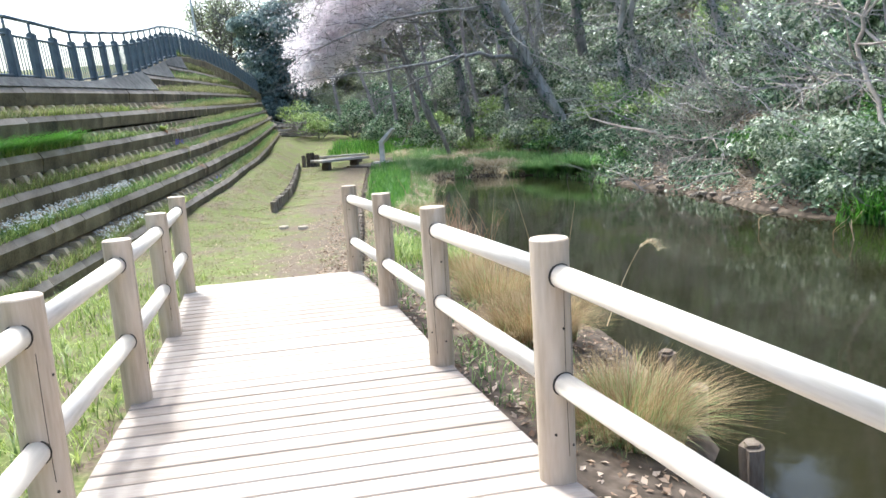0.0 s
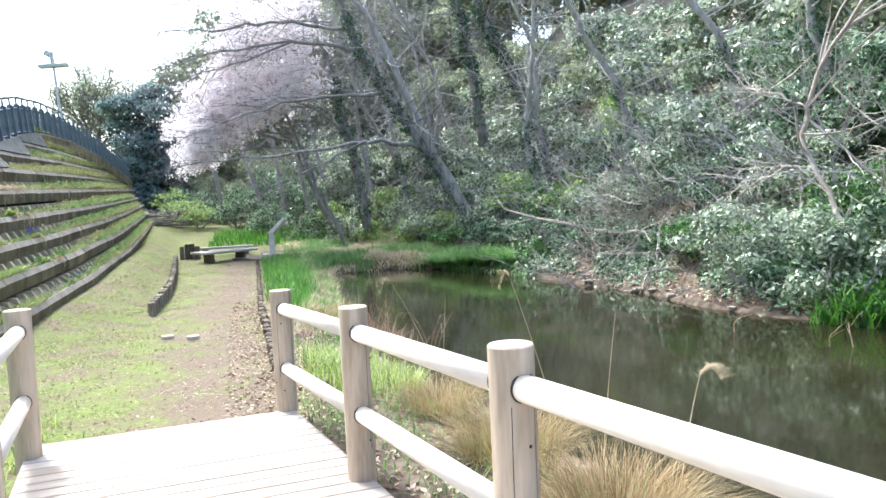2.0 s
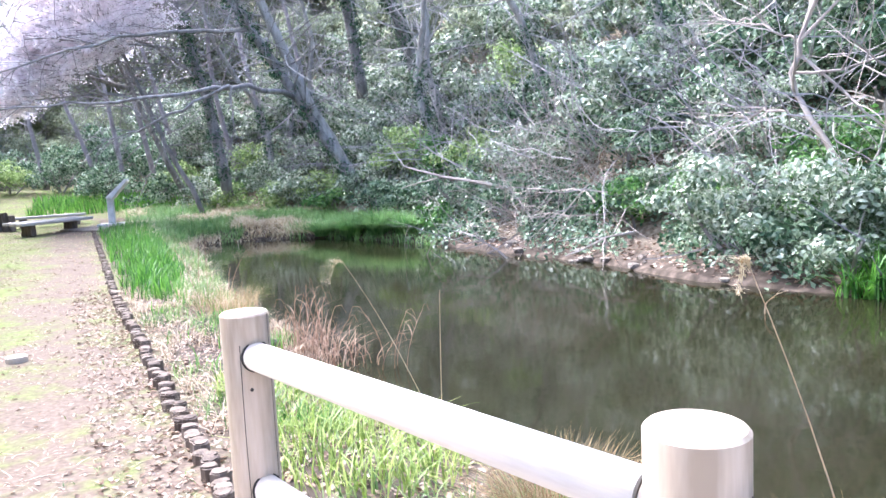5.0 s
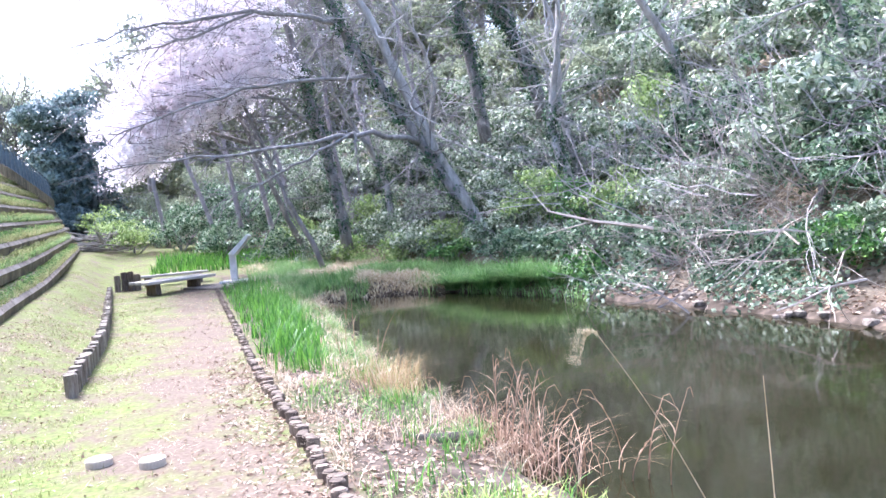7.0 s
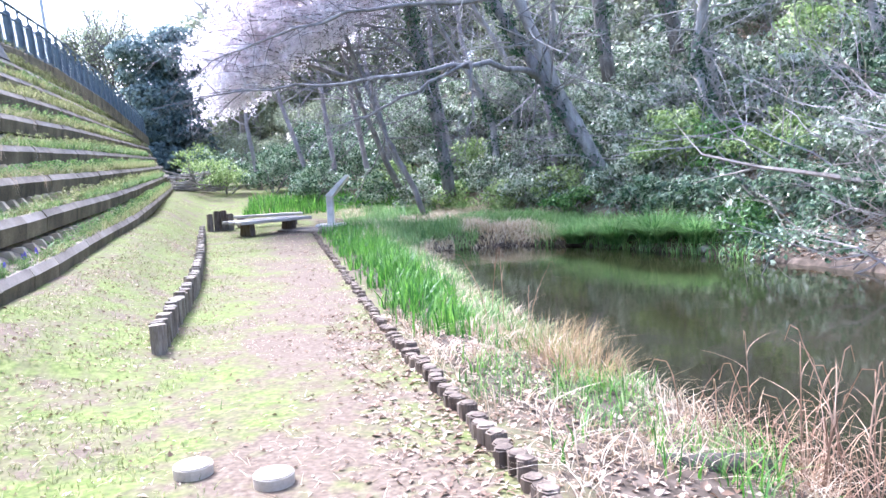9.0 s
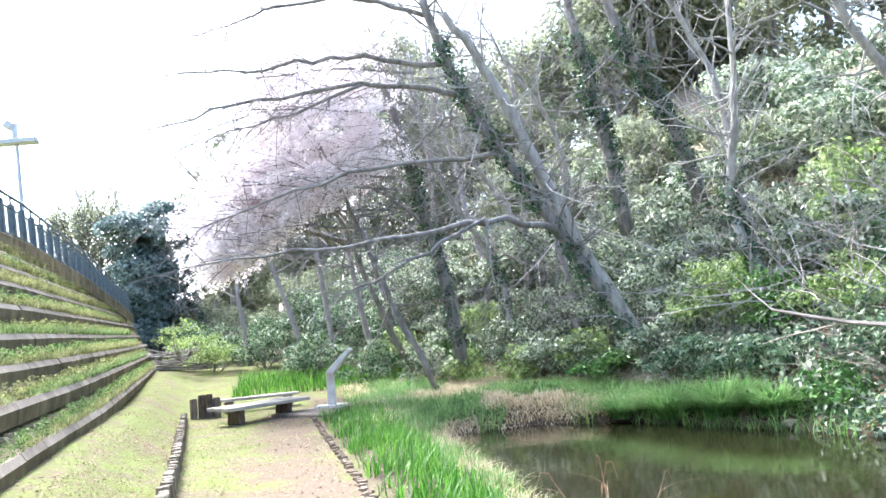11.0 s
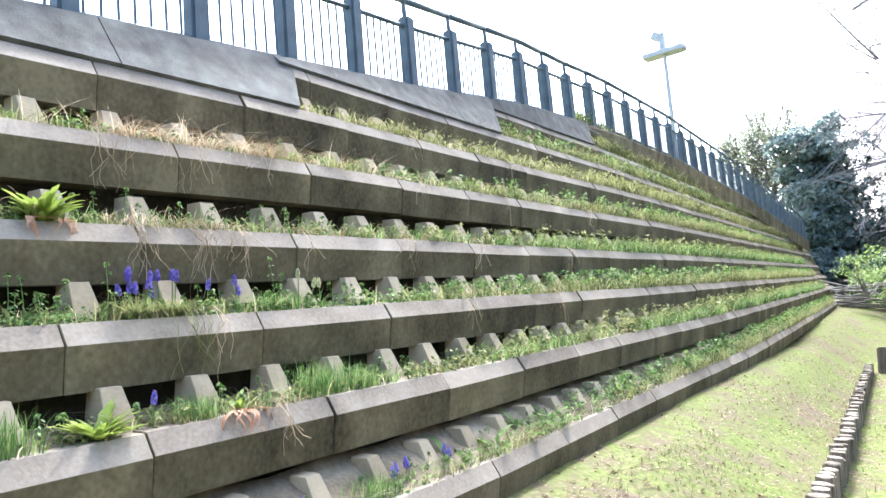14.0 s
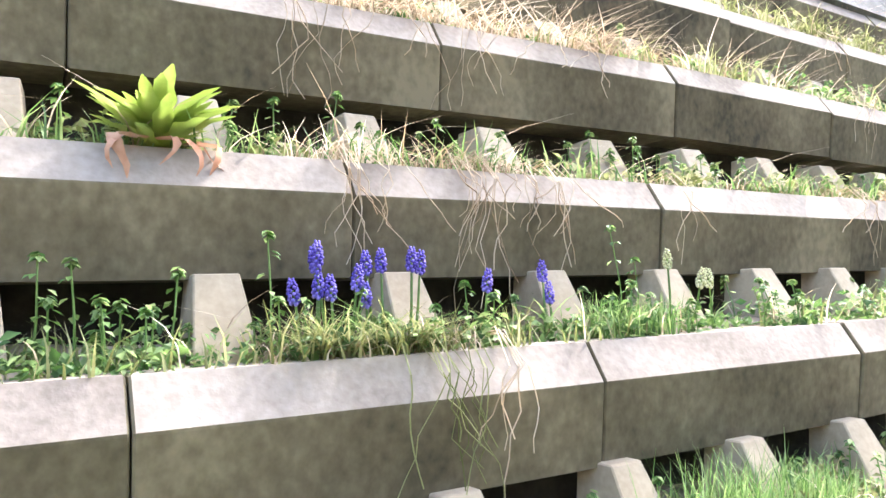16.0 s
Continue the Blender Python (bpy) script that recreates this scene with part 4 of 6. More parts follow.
limbed_tree("leaning_tree", [(7.95, 26.5, 0.45), (7.25, 26.5, 1.5), (5.97, 26.5, 3.48), (4.75, 26.5, 5.46), (3.75, 26.5, 7.3), (3.2, 26.3, 9.2)], 0.17, 0.09,
            [([(5.85, 26.4, 3.5), (5.12, 25.6, 3.6), (3.93, 25.3, 3.74), (2.63, 25.3, 3.43), (1.03, 25.3, 3.37), (-0.21, 25.3, 3.25), (-1.57, 25.3, 3.13)], 0.085, 0.014, 3),
             ([(3.9, 25.25, 3.7), (2.3, 25.2, 2.95), (1.35, 25.2, 2.53), (0.68, 25.2, 2.28)], 0.045, 0.012, 2),
             ([(3.9, 25.2, 3.7), (3.85, 25.15, 3.1), (3.95, 25.1, 2.6), (3.7, 25.1, 2.1)], 0.035, 0.012, 1),
             ([(4.7, 26.5, 5.4), (3.84, 27, 5.41), (1.68, 27, 5.33), (-0.54, 27, 4.62), (-1.78, 27, 4.13)], 0.07, 0.014, 3),
             ([(4.0, 26.5, 6.8), (3.0, 26.6, 7.0), (1.8, 26.8, 7.2), (0.0, 27, 6.9), (-1.5, 27, 6.7), (-2.7, 27, 6.3)], 0.075, 0.012, 4),
             ([(3.6, 26.5, 7.5), (1.5, 26.8, 7.8), (-0.3, 27, 7.6), (-2.3, 27, 7.5)], 0.07, 0.012, 4),
             ([(1.8, 26.8, 7.15), (0.6, 26.9, 6.7), (-0.6, 27, 6.3), (-1.8, 27, 6.0)], 0.04, 0.01, 3),
             ([(3.3, 26.4, 8.6), (1.6, 26.8, 9.3), (-0.2, 27, 9.0), (-1.6, 27, 8.4)], 0.06, 0.012, 4)],
            "tall leaning bare tree with ivied trunk and long low boughs", 3, 3, 0.85)
limbed_tree("leaning_tree", [(7.9, 26.5, 0.5), (7.0, 26.5, 2.0), (6.3, 26.5, 3.5), (5.62, 26.5, 5.02), (5.0, 26.5, 6.6), (4.5, 26.5, 7.7), (3.75, 26.5, 8.7)], 0.19, 0.09, [], "smooth grey bare tree leaning beside an ivied one", 5, 2, bark=MAT_BARK_PALE)
limbed_tree("leaning_tree", [(4.5, 31, 0.9), (4.1, 31, 3.8), (3.59, 31, 5.79), (3.18, 31, 7.85), (2.7, 31, 10)], 0.2, 0.08,
            [([(3.9, 31, 4.6), (2.4, 30.5, 5.6), (0.9, 30, 5.8)], 0.06, 0.015, 2), ([(3.4, 31, 6.6), (4.6, 31, 7.6), (5.6, 31, 8.0)], 0.05, 0.015, 2)],
            "tall bare tree with ivy on its dark trunk", 7, 3, 0.6)
for trunk, sd in (([(10.2, 27.5, 4.5), (9.35, 27.0, 6.4), (8.7, 27, 7.4), (8.2, 27, 8.8), (7.6, 27, 11.0)], 17), ([(8.9, 29.0, 4.0), (8.5, 29, 6.6), (8.3, 29, 7.9), (8.0, 29, 9.6), (7.9, 29, 12.0)], 19)):
    limbed_tree("leaning_tree", trunk, 0.2, 0.1, [], "dark ivied trunk high on the slope", sd, 3, 0.7)
limbed_tree("leaning_tree", [(3.5, 30, 0.4), (2.6, 30, 2.2), (2.0, 30, 4.0), (1.2, 30, 6.2)], 0.09, 0.04, [], "dark leaning bare tree in the thicket", 9, 3)
limbed_tree("pale_tree", [(9.75, 11.1, 0.1), (9.6, 11.54, 0.81), (9.6, 12.18, 1.67), (9.6, 12.55, 2.09), (9.6, 12.41, 2.76), (9.6, 12.25, 3.31), (9.6, 11.42, 4.06), (9.6, 10.7, 4.5), (9.7, 10.0, 5.4)], 0.05, 0.025,
            [([(9.6, 12.4, 2.8), (9.4, 13.0, 3.2), (9.3, 13.8, 3.3)], 0.02, 0.008, 1), ([(9.6, 12.2, 1.7), (9.4, 12.9, 1.9), (9.2, 13.6, 1.7)], 0.02, 0.008, 1)],
            "crooked pale-barked small tree over the bank", 15, 1)
for o in bpy.data.objects["pale_tree"].children_recursive:
    o.data.materials.clear()
    o.data.materials.append(MAT_TWIG)
for i, (tx, ty) in enumerate(((9.5, 24.0), (11.5, 21.5), (10.4, 25.5), (12.5, 18.5), (8.0, 28.5), (6.2, 31.5), (13.5, 15.5), (7.2, 33.0))):
    tz = hz(tx, ty)
    limbed_tree("slope_tree", [(tx, ty, tz), (tx - 0.6 + 0.9 * math.sin(3 * i), ty + 0.5 * math.cos(5 * i), tz + 2.6), (tx - 1.3 + 1.1 * math.sin(3 * i + 1), ty, tz + 5.0), (tx - 1.6 + 1.6 * math.sin(2 * i + 2), ty, tz + 8.0)], 0.13, 0.04, [], "bare grey tree rising from the thicket", 70 + i, 3, 0.4, bark=MAT_BARK_PALE)
bare_tree("cherry_tree", (3.2, 32.5, 1.2), (-0.42, -0.2, 0.9), 7.5, 0.1, 2, "cherry tree in pale pink blossom over the path", 21,
          leaves=(MAT_BLOSSOM, 9, 0.2, 0.065, 3.4), twigs=3, lift=-0.02, first=((4, (-0.9, -0.3, 0.25), 4.5, 0.08), (5, (-0.9, 0.1, 0.3), 4.0, 0.07)))
def fan_tree(name, base, h, r, limbs, spread, length, label, seed, leaves):
    """A short trunk that opens into a round crown of fine branches."""
    rng = np.random.default_rng(seed)
    t = tagged(empty(name, Matrix.Translation(base)), label, "tree")
    top = Vector((0.1, 0, h))
    place("trunk", mesh_from("trunk", *tube([(0, 0, -0.4), (0.04, 0, h * 0.5), top], [r * 1.2, r, r * 0.85], 10), MAT_FAR_TWIG, True), t)
    out, tips = [], []
    for i in range(limbs):
        a = 6.283 * i / limbs + rng.uniform(-0.3, 0.3)
        w = Vector((math.cos(a) * spread, math.sin(a) * spread, rng.uniform(0.5, 1.7)))
        limb(rng, top - Vector((0, 0, rng.uniform(0, 0.5))), w, length * rng.uniform(0.8, 1.15), r * 0.5, 3, out, tips, 0.22, 0.1, 0.72, 4, 0.028)
    place("branchwork", mesh_from("branchwork", *join(out), MAT_FAR_TWIG), t)
    m, per, size = leaves
    T = np.array([tuple(q) for q in tips])
    P = np.repeat(T, per, 0) + rng.normal(size=(len(T) * per, 3)) * 0.3
    N = rng.normal(size=P.shape) + np.array([0, 0, 0.4])
    N /= np.linalg.norm(N, axis=1, keepdims=True)
    s = size * (0.6 + 0.8 * rng.random(len(P)))
    place("crown", quads("crown", P, N, rng.normal(size=P.shape), s * 0.7, s, m), t)


fan_tree("far_tree", (-11.6, 60, 3.0), 4.0, 0.26, 10, 0.95, 3.2, "bare grey tree with thin spring foliage behind the terraces", 31, (MAT_LEAF_HAZED, 7, 0.15))

for i, (x, y, ln) in enumerate(((1.6, 37.5, 11.0), (3.6, 36.5, 11.5), (5.4, 33.5, 10.0), (0.6, 40.5, 11.0), (2.6, 35.0, 10.5), (6.8, 35.5, 11.0), (7.6, 29.8, 8.5), (-1.6, 42.5, 8.5))):
    bare_tree("bare_tree", (x, y, hz(x, y)), (-0.15 + 0.1 * math.sin(3 * i), 0, 1), ln, 0.11, 3, "leafless grey tree with a haze of fine twigs", 130 + i, MAT_TWIG_DARK, twigs=3, lift=0.04)

# blossom along hanging sprays of fine twigs
rng = np.random.default_rng(44)
ct, ct_at = bpy.data.objects["cherry_tree"], np.array([3.2, 32.5, 1.2])
out, centres = [], []
for _ in range(560):
    u = rng.random() ** 1.35
    x = -1.9 + 4.3 * u
    top, low = 4.6 + 4.8 * min(1, u * 2.2 + 0.1), 3.3 + 2.6 * u
    v = rng.random() ** 1.2
    p = np.array([x + 0.7 + rng.normal() * 0.25, 30.0 + rng.normal() * 0.8, low + (top - low) * v + 0.25])
    d = np.array([-1.0, rng.normal() * 0.35, 0.12 + rng.normal() * 0.2])
    line_ = [p]
    step = rng.uniform(0.13, 0.24)
    for j in range(6):
        d = d + np.array([0, rng.normal() * 0.12, -0.13 + rng.normal() * 0.08])
        line_.append(line_[-1] + d / np.linalg.norm(d) * step)
    out.append(tube([q - ct_at for q in line_], list(np.linspace(0.01, 0.004, 7)), 3))
    for q in line_[1:]:
        for _ in range(2):
            centres.append(q + rng.normal(size=3) * 0.07 - ct_at)
tagged(place("twig_spray", mesh_from("twig_spray", *join(out), MAT_BARK), ct), kind="stuff")
C = np.array(centres)
P = np.repeat(C, 20, 0) + rng.normal(size=(len(C) * 20, 3)) * np.repeat(rng.uniform(0.02, 0.075, len(C)), 20)[:, None]
N = rng.normal(size=P.shape) + np.array([0, -0.2, 0.3])
N /= np.linalg.norm(N, axis=1, keepdims=True)
s = rng.uniform(0.04, 0.075, len(P))
place("blossom", quads("blossom", P, N, rng.normal(size=P.shape), s * 0.8, s, MAT_BLOSSOM), ct)
out, tips = [], []
for i in range(11):
    b0 = Vector((2.9 + rng.normal() * 0.5, 30.2 + rng.normal() * 0.5, 4.0 + 0.45 * i))
    limb(rng, b0 - Vector(ct_at), Vector((-1, rng.normal() * 0.25, 0.12 - 0.02 * i)), 4.4, 0.035, 1, out, tips, 0.14, -0.02, 0.6, 5)
place("bough_spray", mesh_from("bough_spray", *join(out), MAT_BARK), ct)

# conifer-like dark evergreen at the end of the path, leaves tinted blue-grey as haze
t = tagged(empty("evergreen_tree", pose(-6.7, 51, 2.0)), "dense dark evergreen tree at the end of the path", "tree")
place("trunk", pole_mesh("trunk", 0.25, 3.0, MAT_BARK, 10, 0), t)
rng = np.random.default_rng(2)
place("crown", leaf_mesh("crown", [(rng.normal() * 0.6, rng.normal() * 0.5, 0.6 + 0.42 * i, *(2 * [1.0 + 0.9 * math.sin(math.pi * (i + 3) / 21)]), 0.8) for i in range(17)], 1800, 0.26, MAT_EVERGREEN_HAZED, rng), t)

# far wooded hill, with haze put into its washed-out leaf colour
for i in range(62):
    x = -5.0 + i * 0.6 + RNG.uniform(-0.8, 0.8)
    y = 52 + RNG.uniform(0, 16) - 0.26 * i
    r = RNG.uniform(2.0, 3.4)
    z = max(2.0, hz(x, y)) + RNG.uniform(0, 6.5 if i > 2 else 3)
    ft = tagged(empty("hill_tree", pose(x, y, z)), "hazy spring woodland tree on the far hill", "tree", group="hill trees")
    place("trunk", pole_mesh("trunk", 0.2, 4, MAT_BARK, 7, 0), ft, pose(0, 0, -2.5))
    place("crown", leaf_mesh("crown", [(RNG.normal() * r * 0.4, RNG.normal() * r * 0.4, r * 0.7 + RNG.normal() * r * 0.4, r * 0.6, r * 0.6, r * 0.55) for _ in range(8)], 120, 0.36, MAT_LEAF_HAZED, RNG), ft)

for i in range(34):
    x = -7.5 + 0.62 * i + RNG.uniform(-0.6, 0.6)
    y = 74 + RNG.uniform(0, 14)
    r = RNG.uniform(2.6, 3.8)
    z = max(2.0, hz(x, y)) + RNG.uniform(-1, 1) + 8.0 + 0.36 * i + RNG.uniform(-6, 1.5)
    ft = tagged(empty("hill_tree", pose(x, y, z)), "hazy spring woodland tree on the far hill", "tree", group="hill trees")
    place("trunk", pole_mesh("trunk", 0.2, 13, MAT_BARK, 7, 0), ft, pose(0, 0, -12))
    place("crown", leaf_mesh("crown", [(RNG.normal() * r * 0.45, RNG.normal() * r * 0.4, r * 0.5 + RNG.normal() * r * 0.5, r * 0.6, r * 0.6, r * 0.55) for _ in range(8)], 85, 0.5, MAT_LEAF_HAZED, RNG), ft)

# ---- evergreen thicket on the slope ----
seed = 100
for row, (off, rr) in enumerate(((-0.35, 0.6), (0.5, 0.9), (1.8, 1.2), (3.4, 1.5), (5.4, 1.8), (7.8, 2.0), (10.5, 2.3))):
    y = 2.0 + 0.4 * row + (7.5 if row == 0 else 0)
    while y < (21.5 if row == 0 else 36 + row):
        x = float(HILL_X(y)) + off + RNG.uniform(-0.4, 0.4)
        gap = row < 2 and 12.8 < y < 20.5
        r = rr * RNG.uniform(0.75, 1.2)
        mat = MAT_LEAF if RNG.random() < 0.62 else MAT_LEAF_PALE if RNG.random() < 0.7 else MAT_LEAF_BRIGHT if RNG.random() < 0.6 else MAT_LEAF_YOUNG
        # high and far bushes take paler leaves in place of haze
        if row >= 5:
            mat = MAT_LEAF_PALE if RNG.random() < 0.55 else MAT_LEAF_HAZED
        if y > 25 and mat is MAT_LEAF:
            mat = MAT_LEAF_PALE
        if gap:
            r *= 0.7
        if row or not (12.8 < y < 20.5 or 9.5 < y < 11.0):
            bush("evergreen_bush", x, y, hz(x, y), r, mat, "dense glossy evergreen bush on the slope above the pond", seed, 560 if row < 4 else 300, 0.115 if row < 3 else 0.11 + 0.018 * row, row < 4)
        seed += 1
        y += r * 1.35
# pale bush hanging over the water
bush("yellow_bush", -4.0, 40.0, hz(-4.0, 40.0) + 0.7, 1.0, MAT_LEAF_YOUNG, "yellow-green young-leaved shrub at the end of the path", 79, 380, 0.1)
bush("overhanging_bush", 9.0, 11.2, hz(9.0, 11.2) - 0.3, 1.25, MAT_LEAF_PALE, "pale glossy bush hanging over the water", 77, 900, 0.1)
bush("overhanging_bush", 8.7, 12.6, hz(8.9, 12.6), 1.2, MAT_LEAF_PALE, "pale glossy bush hanging over the water", 78, 900, 0.1)
for i, (x, y, r) in enumerate(((10.6, 9.6, 0.9), (11.3, 8.6, 1.0), (10.9, 10.7, 0.8), (11.9, 10.0, 1.1), (9.3, 15.6, 0.7), (9.6, 14.4, 0.7))):
    bush("ivy_bush", x, y, hz(x, y) + 0.1, r, MAT_LEAF_BRIGHT, "bright green ivy-like bush on the slope above the water", 820 + i, 620, 0.1)
# marsh-edge bushes; some have leaves paled to stand in for haze
for i, (x, y, r, m) in enumerate(((5.9, 30.0, 0.85, MAT_LEAF_YOUNG), (7.0, 28.2, 0.8, MAT_LEAF_YOUNG), (4.5, 31.2, 0.7, MAT_LEAF_YOUNG), (3.8, 31.8, 0.9, MAT_LEAF_PALE), (2.2, 33.5, 1.0, MAT_LEAF), (0.6, 36.5, 1.1, MAT_LEAF), (-1.0, 40.5, 1.2, MAT_LEAF),
                                  (-2.9, 41.0, 1.1, MAT_LEAF_YOUNG), (-2.2, 44.5, 1.6, MAT_LEAF), (-4.2, 46, 1.4, MAT_LEAF), (1.5, 39.5, 1.5, MAT_LEAF), (3.3, 35.5, 1.3, MAT_LEAF_YOUNG), (0.5, 42, 2.0, MAT_LEAF), (2.6, 40, 2.0, MAT_LEAF), (-2.0, 49, 2.2, MAT_LEAF_HAZED), (4.6, 37.5, 1.8, MAT_LEAF_PALE), (1.2, 45, 2.6, MAT_LEAF_HAZED), (-3.9, 51, 2.2, MAT_LEAF_HAZED), (4.2, 42, 2.4, MAT_LEAF_PALE), (2.9, 37.5, 1.4, MAT_LEAF))):
    bush("bush", x, y, hz(x, y), r, m, "leafy green bush at the foot of the slope", 300 + i, 520, 0.12)

# ---- brush, dead branches on the slope ----
def brush_pile(x, y, n, ln, r, label, seed, spread=1.0, lean=(-0.6, -0.2, 0.1)):
    rng = np.random.default_rng(seed)
    out, tips = [], []
    for _ in range(n):
        s = np.array([x, y, 0]) + rng.normal(size=3) * spread
        s[2] = hz(s[0], s[1]) + rng.uniform(0.0, 0.8)
        limb(rng, s, Vector(lean) + Vector(rng.normal(size=3)) * 0.6, ln * rng.uniform(0.5, 1.2), r, 1, out, tips, 0.35, 0.0, 0.6, 4)
    V, F = join(out)
    return tagged(place("dead_brush", mesh_from("dead_brush", V, F, MAT_TWIG)), label, "dead branches", kind="stuff")


brush_pile(9.1, 18.2, 130, 1.6, 0.011, "tangle of pale dead branches on the bank", 1, 0.8)
brush_pile(10.5, 16.0, 22, 2.0, 0.02, "tangle of pale dead branches hanging on the slope", 2, 1.3)
brush_pile(11.5, 12.0, 22, 2.2, 0.022, "tangle of pale bare branches on the slope", 3, 1.4, (-0.4, 0, 0.6))
brush_pile(10.0, 20.5, 22, 2.2, 0.02, "tangle of pale bare branches on the slope", 4, 1.2, (-0.3, 0, 0.7))
# grey twig screens over the whole slope
for i in range(26):
    yy = 6 + 1.1 * i
    xx = float(HILL_X(yy)) + RNG.uniform(0.8, 4.0)
    pile_ = brush_pile(xx, yy, 15, 2.2, 0.014, "screen of thin grey leafless twigs over the thicket", 500 + i, 0.9, (-0.7, RNG.normal() * 0.4, 0.35 + RNG.normal() * 0.3))
    pile_.data.materials.clear()
    pile_.data.materials.append(MAT_TWIG_GREY)
    pile_.location.z += 1.0
# ivy and seedlings that cover the slope, the farther part paled for haze
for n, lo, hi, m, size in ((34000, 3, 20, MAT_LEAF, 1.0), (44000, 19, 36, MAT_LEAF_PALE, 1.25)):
    cx = RNG.uniform(0.2, 6.5, n)
    cy = RNG.uniform(lo, hi, n)
    keep = wave(cx, cy, 1.1, 4) + 0.5 * wave(cx, cy, 3.1, 2) > -0.35
    cx, cy = cx[keep] + HILL_X(cy[keep]), cy[keep]
    P = np.stack([cx, cy, height(cx, cy) + RNG.uniform(0.02, 0.6, len(cx)) ** 1.3], 1)
    N = RNG.normal(size=P.shape) * 0.5 + np.array([-0.6, -0.2, 0.7])
    N /= np.linalg.norm(N, axis=1, keepdims=True)
    s = RNG.uniform(0.05, 0.12, len(P)) * size
    tagged(place("slope_ivy", quads("slope_ivy", P, N, RNG.normal(size=P.shape), s * 0.65, s, m)), "green ivy and seedlings covering the wooded slope", "ivy", kind="stuff")
n = 16000
cy = RNG.uniform(8, 22, n)
cx = RNG.uniform(-1.3, 0.5, n)
keep = (wave(cx, cy, 1.7, 9) + 0.5 * wave(cx, cy, 4.1, 3) > 0.0) & (RNG.random(n) < (cx + 1.5) / 1.6)
cx, cy = cx[keep] + HILL_X(cy[keep]), cy[keep]
P = np.stack([cx, cy, np.maximum(height(cx, cy), WATER_Z) + RNG.uniform(0.02, 0.5, len(cx)) ** 1.4], 1)
N = RNG.normal(size=P.shape) * 0.5 + np.array([-0.5, -0.3, 0.7])
N /= np.linalg.norm(N, axis=1, keepdims=True)
s = RNG.uniform(0.06, 0.13, len(P))
tagged(place("bank_seedlings", quads("bank_seedlings", P, N, RNG.normal(size=P.shape), s * 0.6, s, MAT_LEAF)), "low green seedlings and ivy on the far bank", "undergrowth", kind="stuff")
out, tips = [], []
limb(np.random.default_rng(9), (8.6, 19.0, 0.75), (-0.8, 0.95, 0.42), 2.6, 0.05, 1, out, tips, 0.12, 0.0, 0.5, 2)
tagged(place("fallen_limb", mesh_from("fallen_limb", *join(out), MAT_TWIG)), "pale fallen limb lying over the bank", "dead branch")
# wood pile at the end of the path
pile = tagged(empty("branch_pile", pose(-4.3, 42, hz(-4.3, 42))), "heap of cut branches at the end of the path", "wood pile")
rng = np.random.default_rng(6)
for i in range(40):
    a = rng.uniform(-0.4, 0.4)
    c = Vector((rng.normal() * 0.45, rng.normal() * 0.4, 0.05 + 0.8 * rng.random() ** 1.6))
    d = Vector((math.cos(a), math.sin(a), rng.normal() * 0.12)) * rng.uniform(0.5, 1.1)
    place("branch", mesh_from("branch", *tube([c - d, c + d * 0.1, c + d], [0.04, 0.035, 0.025], 5), MAT_BARK), pile)

# ---- low plants ----
MAT_LIME = material("lime_leaf", [(0.12, 0.19, 0.03), (0.27, 0.36, 0.065), (0.45, 0.52, 0.16)], 0.5, 2, 20, 0, island=0.6, trans=0.35)
def scatter(n, x0, x1, y0, y1, test=None, rng=RNG):
    x, y = rng.uniform(x0, x1, n), rng.uniform(y0, y1, n)
    if test is not None:
        ok = test(x, y)
        x, y = x[ok], y[ok]
    return x, y, height(x, y)


def sward(name, x, y, z, h, w, bend, mat, label, rng=RNG, category="grass"):
    n = len(x)
    me = blades(name, np.stack([x, y, z - 0.01], 1), rng.uniform(0, 6.283, n), h * rng.uniform(0.5, 1.3, n), w * rng.uniform(0.6, 1.4, n), bend * rng.uniform(0.2, 1.6, n), mat, 2 if h < 0.06 else 3)
    return tagged(place(name, me), label, category, kind="stuff")


def in_pond(x, y, margin=0.0):
    d, inside = distance(x, y, POND, True)
    return np.where(inside, -d, d) < margin


# turf on the path and on the raised strip
def turf(x, y):
    worn = np.exp(-((x - KERB_X(y) + 0.55) / 0.55) ** 2)
    patch = 0.8 * wave(x, y, 1.4, 7) + 0.7 * wave(x, y, 3.7, 8) + 0.7 * wave(x, y, 9.0, 4)
    deck_free = (y > 7.35) | (x < LEFT(y) - 0.1)
    return (x > ROW_X(y) + 0.03) & (x < KERB_X(y) - 0.05) & deck_free & (patch - 1.6 * worn > RNG.uniform(-0.45, 0.6, len(x)))


x, y, z = scatter(90000, -2.5, 1.2, 0, 20, turf)
sward("turf", x, y, z, 0.042, 0.007, 0.9, MAT_GRASS, "short yellow-green mossy turf with bare patches")
x, y, z = scatter(45000, -4.6, 0.8, 20, 41, lambda x, y: turf(x, y) & (x > ROW_X(y)))
sward("turf", x, y, z, 0.04, 0.011, 0.8, MAT_GRASS, "short yellow-green mossy turf with bare patches")
x, y, z = scatter(6000, -2.2, -0.2, 0, 8, lambda x, y: (x < LEFT(y) - 0.08) & (x > ROW_X(y) + 0.05))
sward("tall_grass", x, y, z, 0.15, 0.009, 0.9, MAT_LIME, "green grass between boardwalk and terrace")
x, y, z = scatter(3500, -2.4, 1.0, 7, 34, lambda x, y: (x > ROW_X(y) + 0.05) & (wave(x, y, 2.2, 3) > 0.55))
sward("tall_grass", x, y, z, 0.07, 0.007, 0.9, MAT_WEED, "scattered green grass tufts on the path")


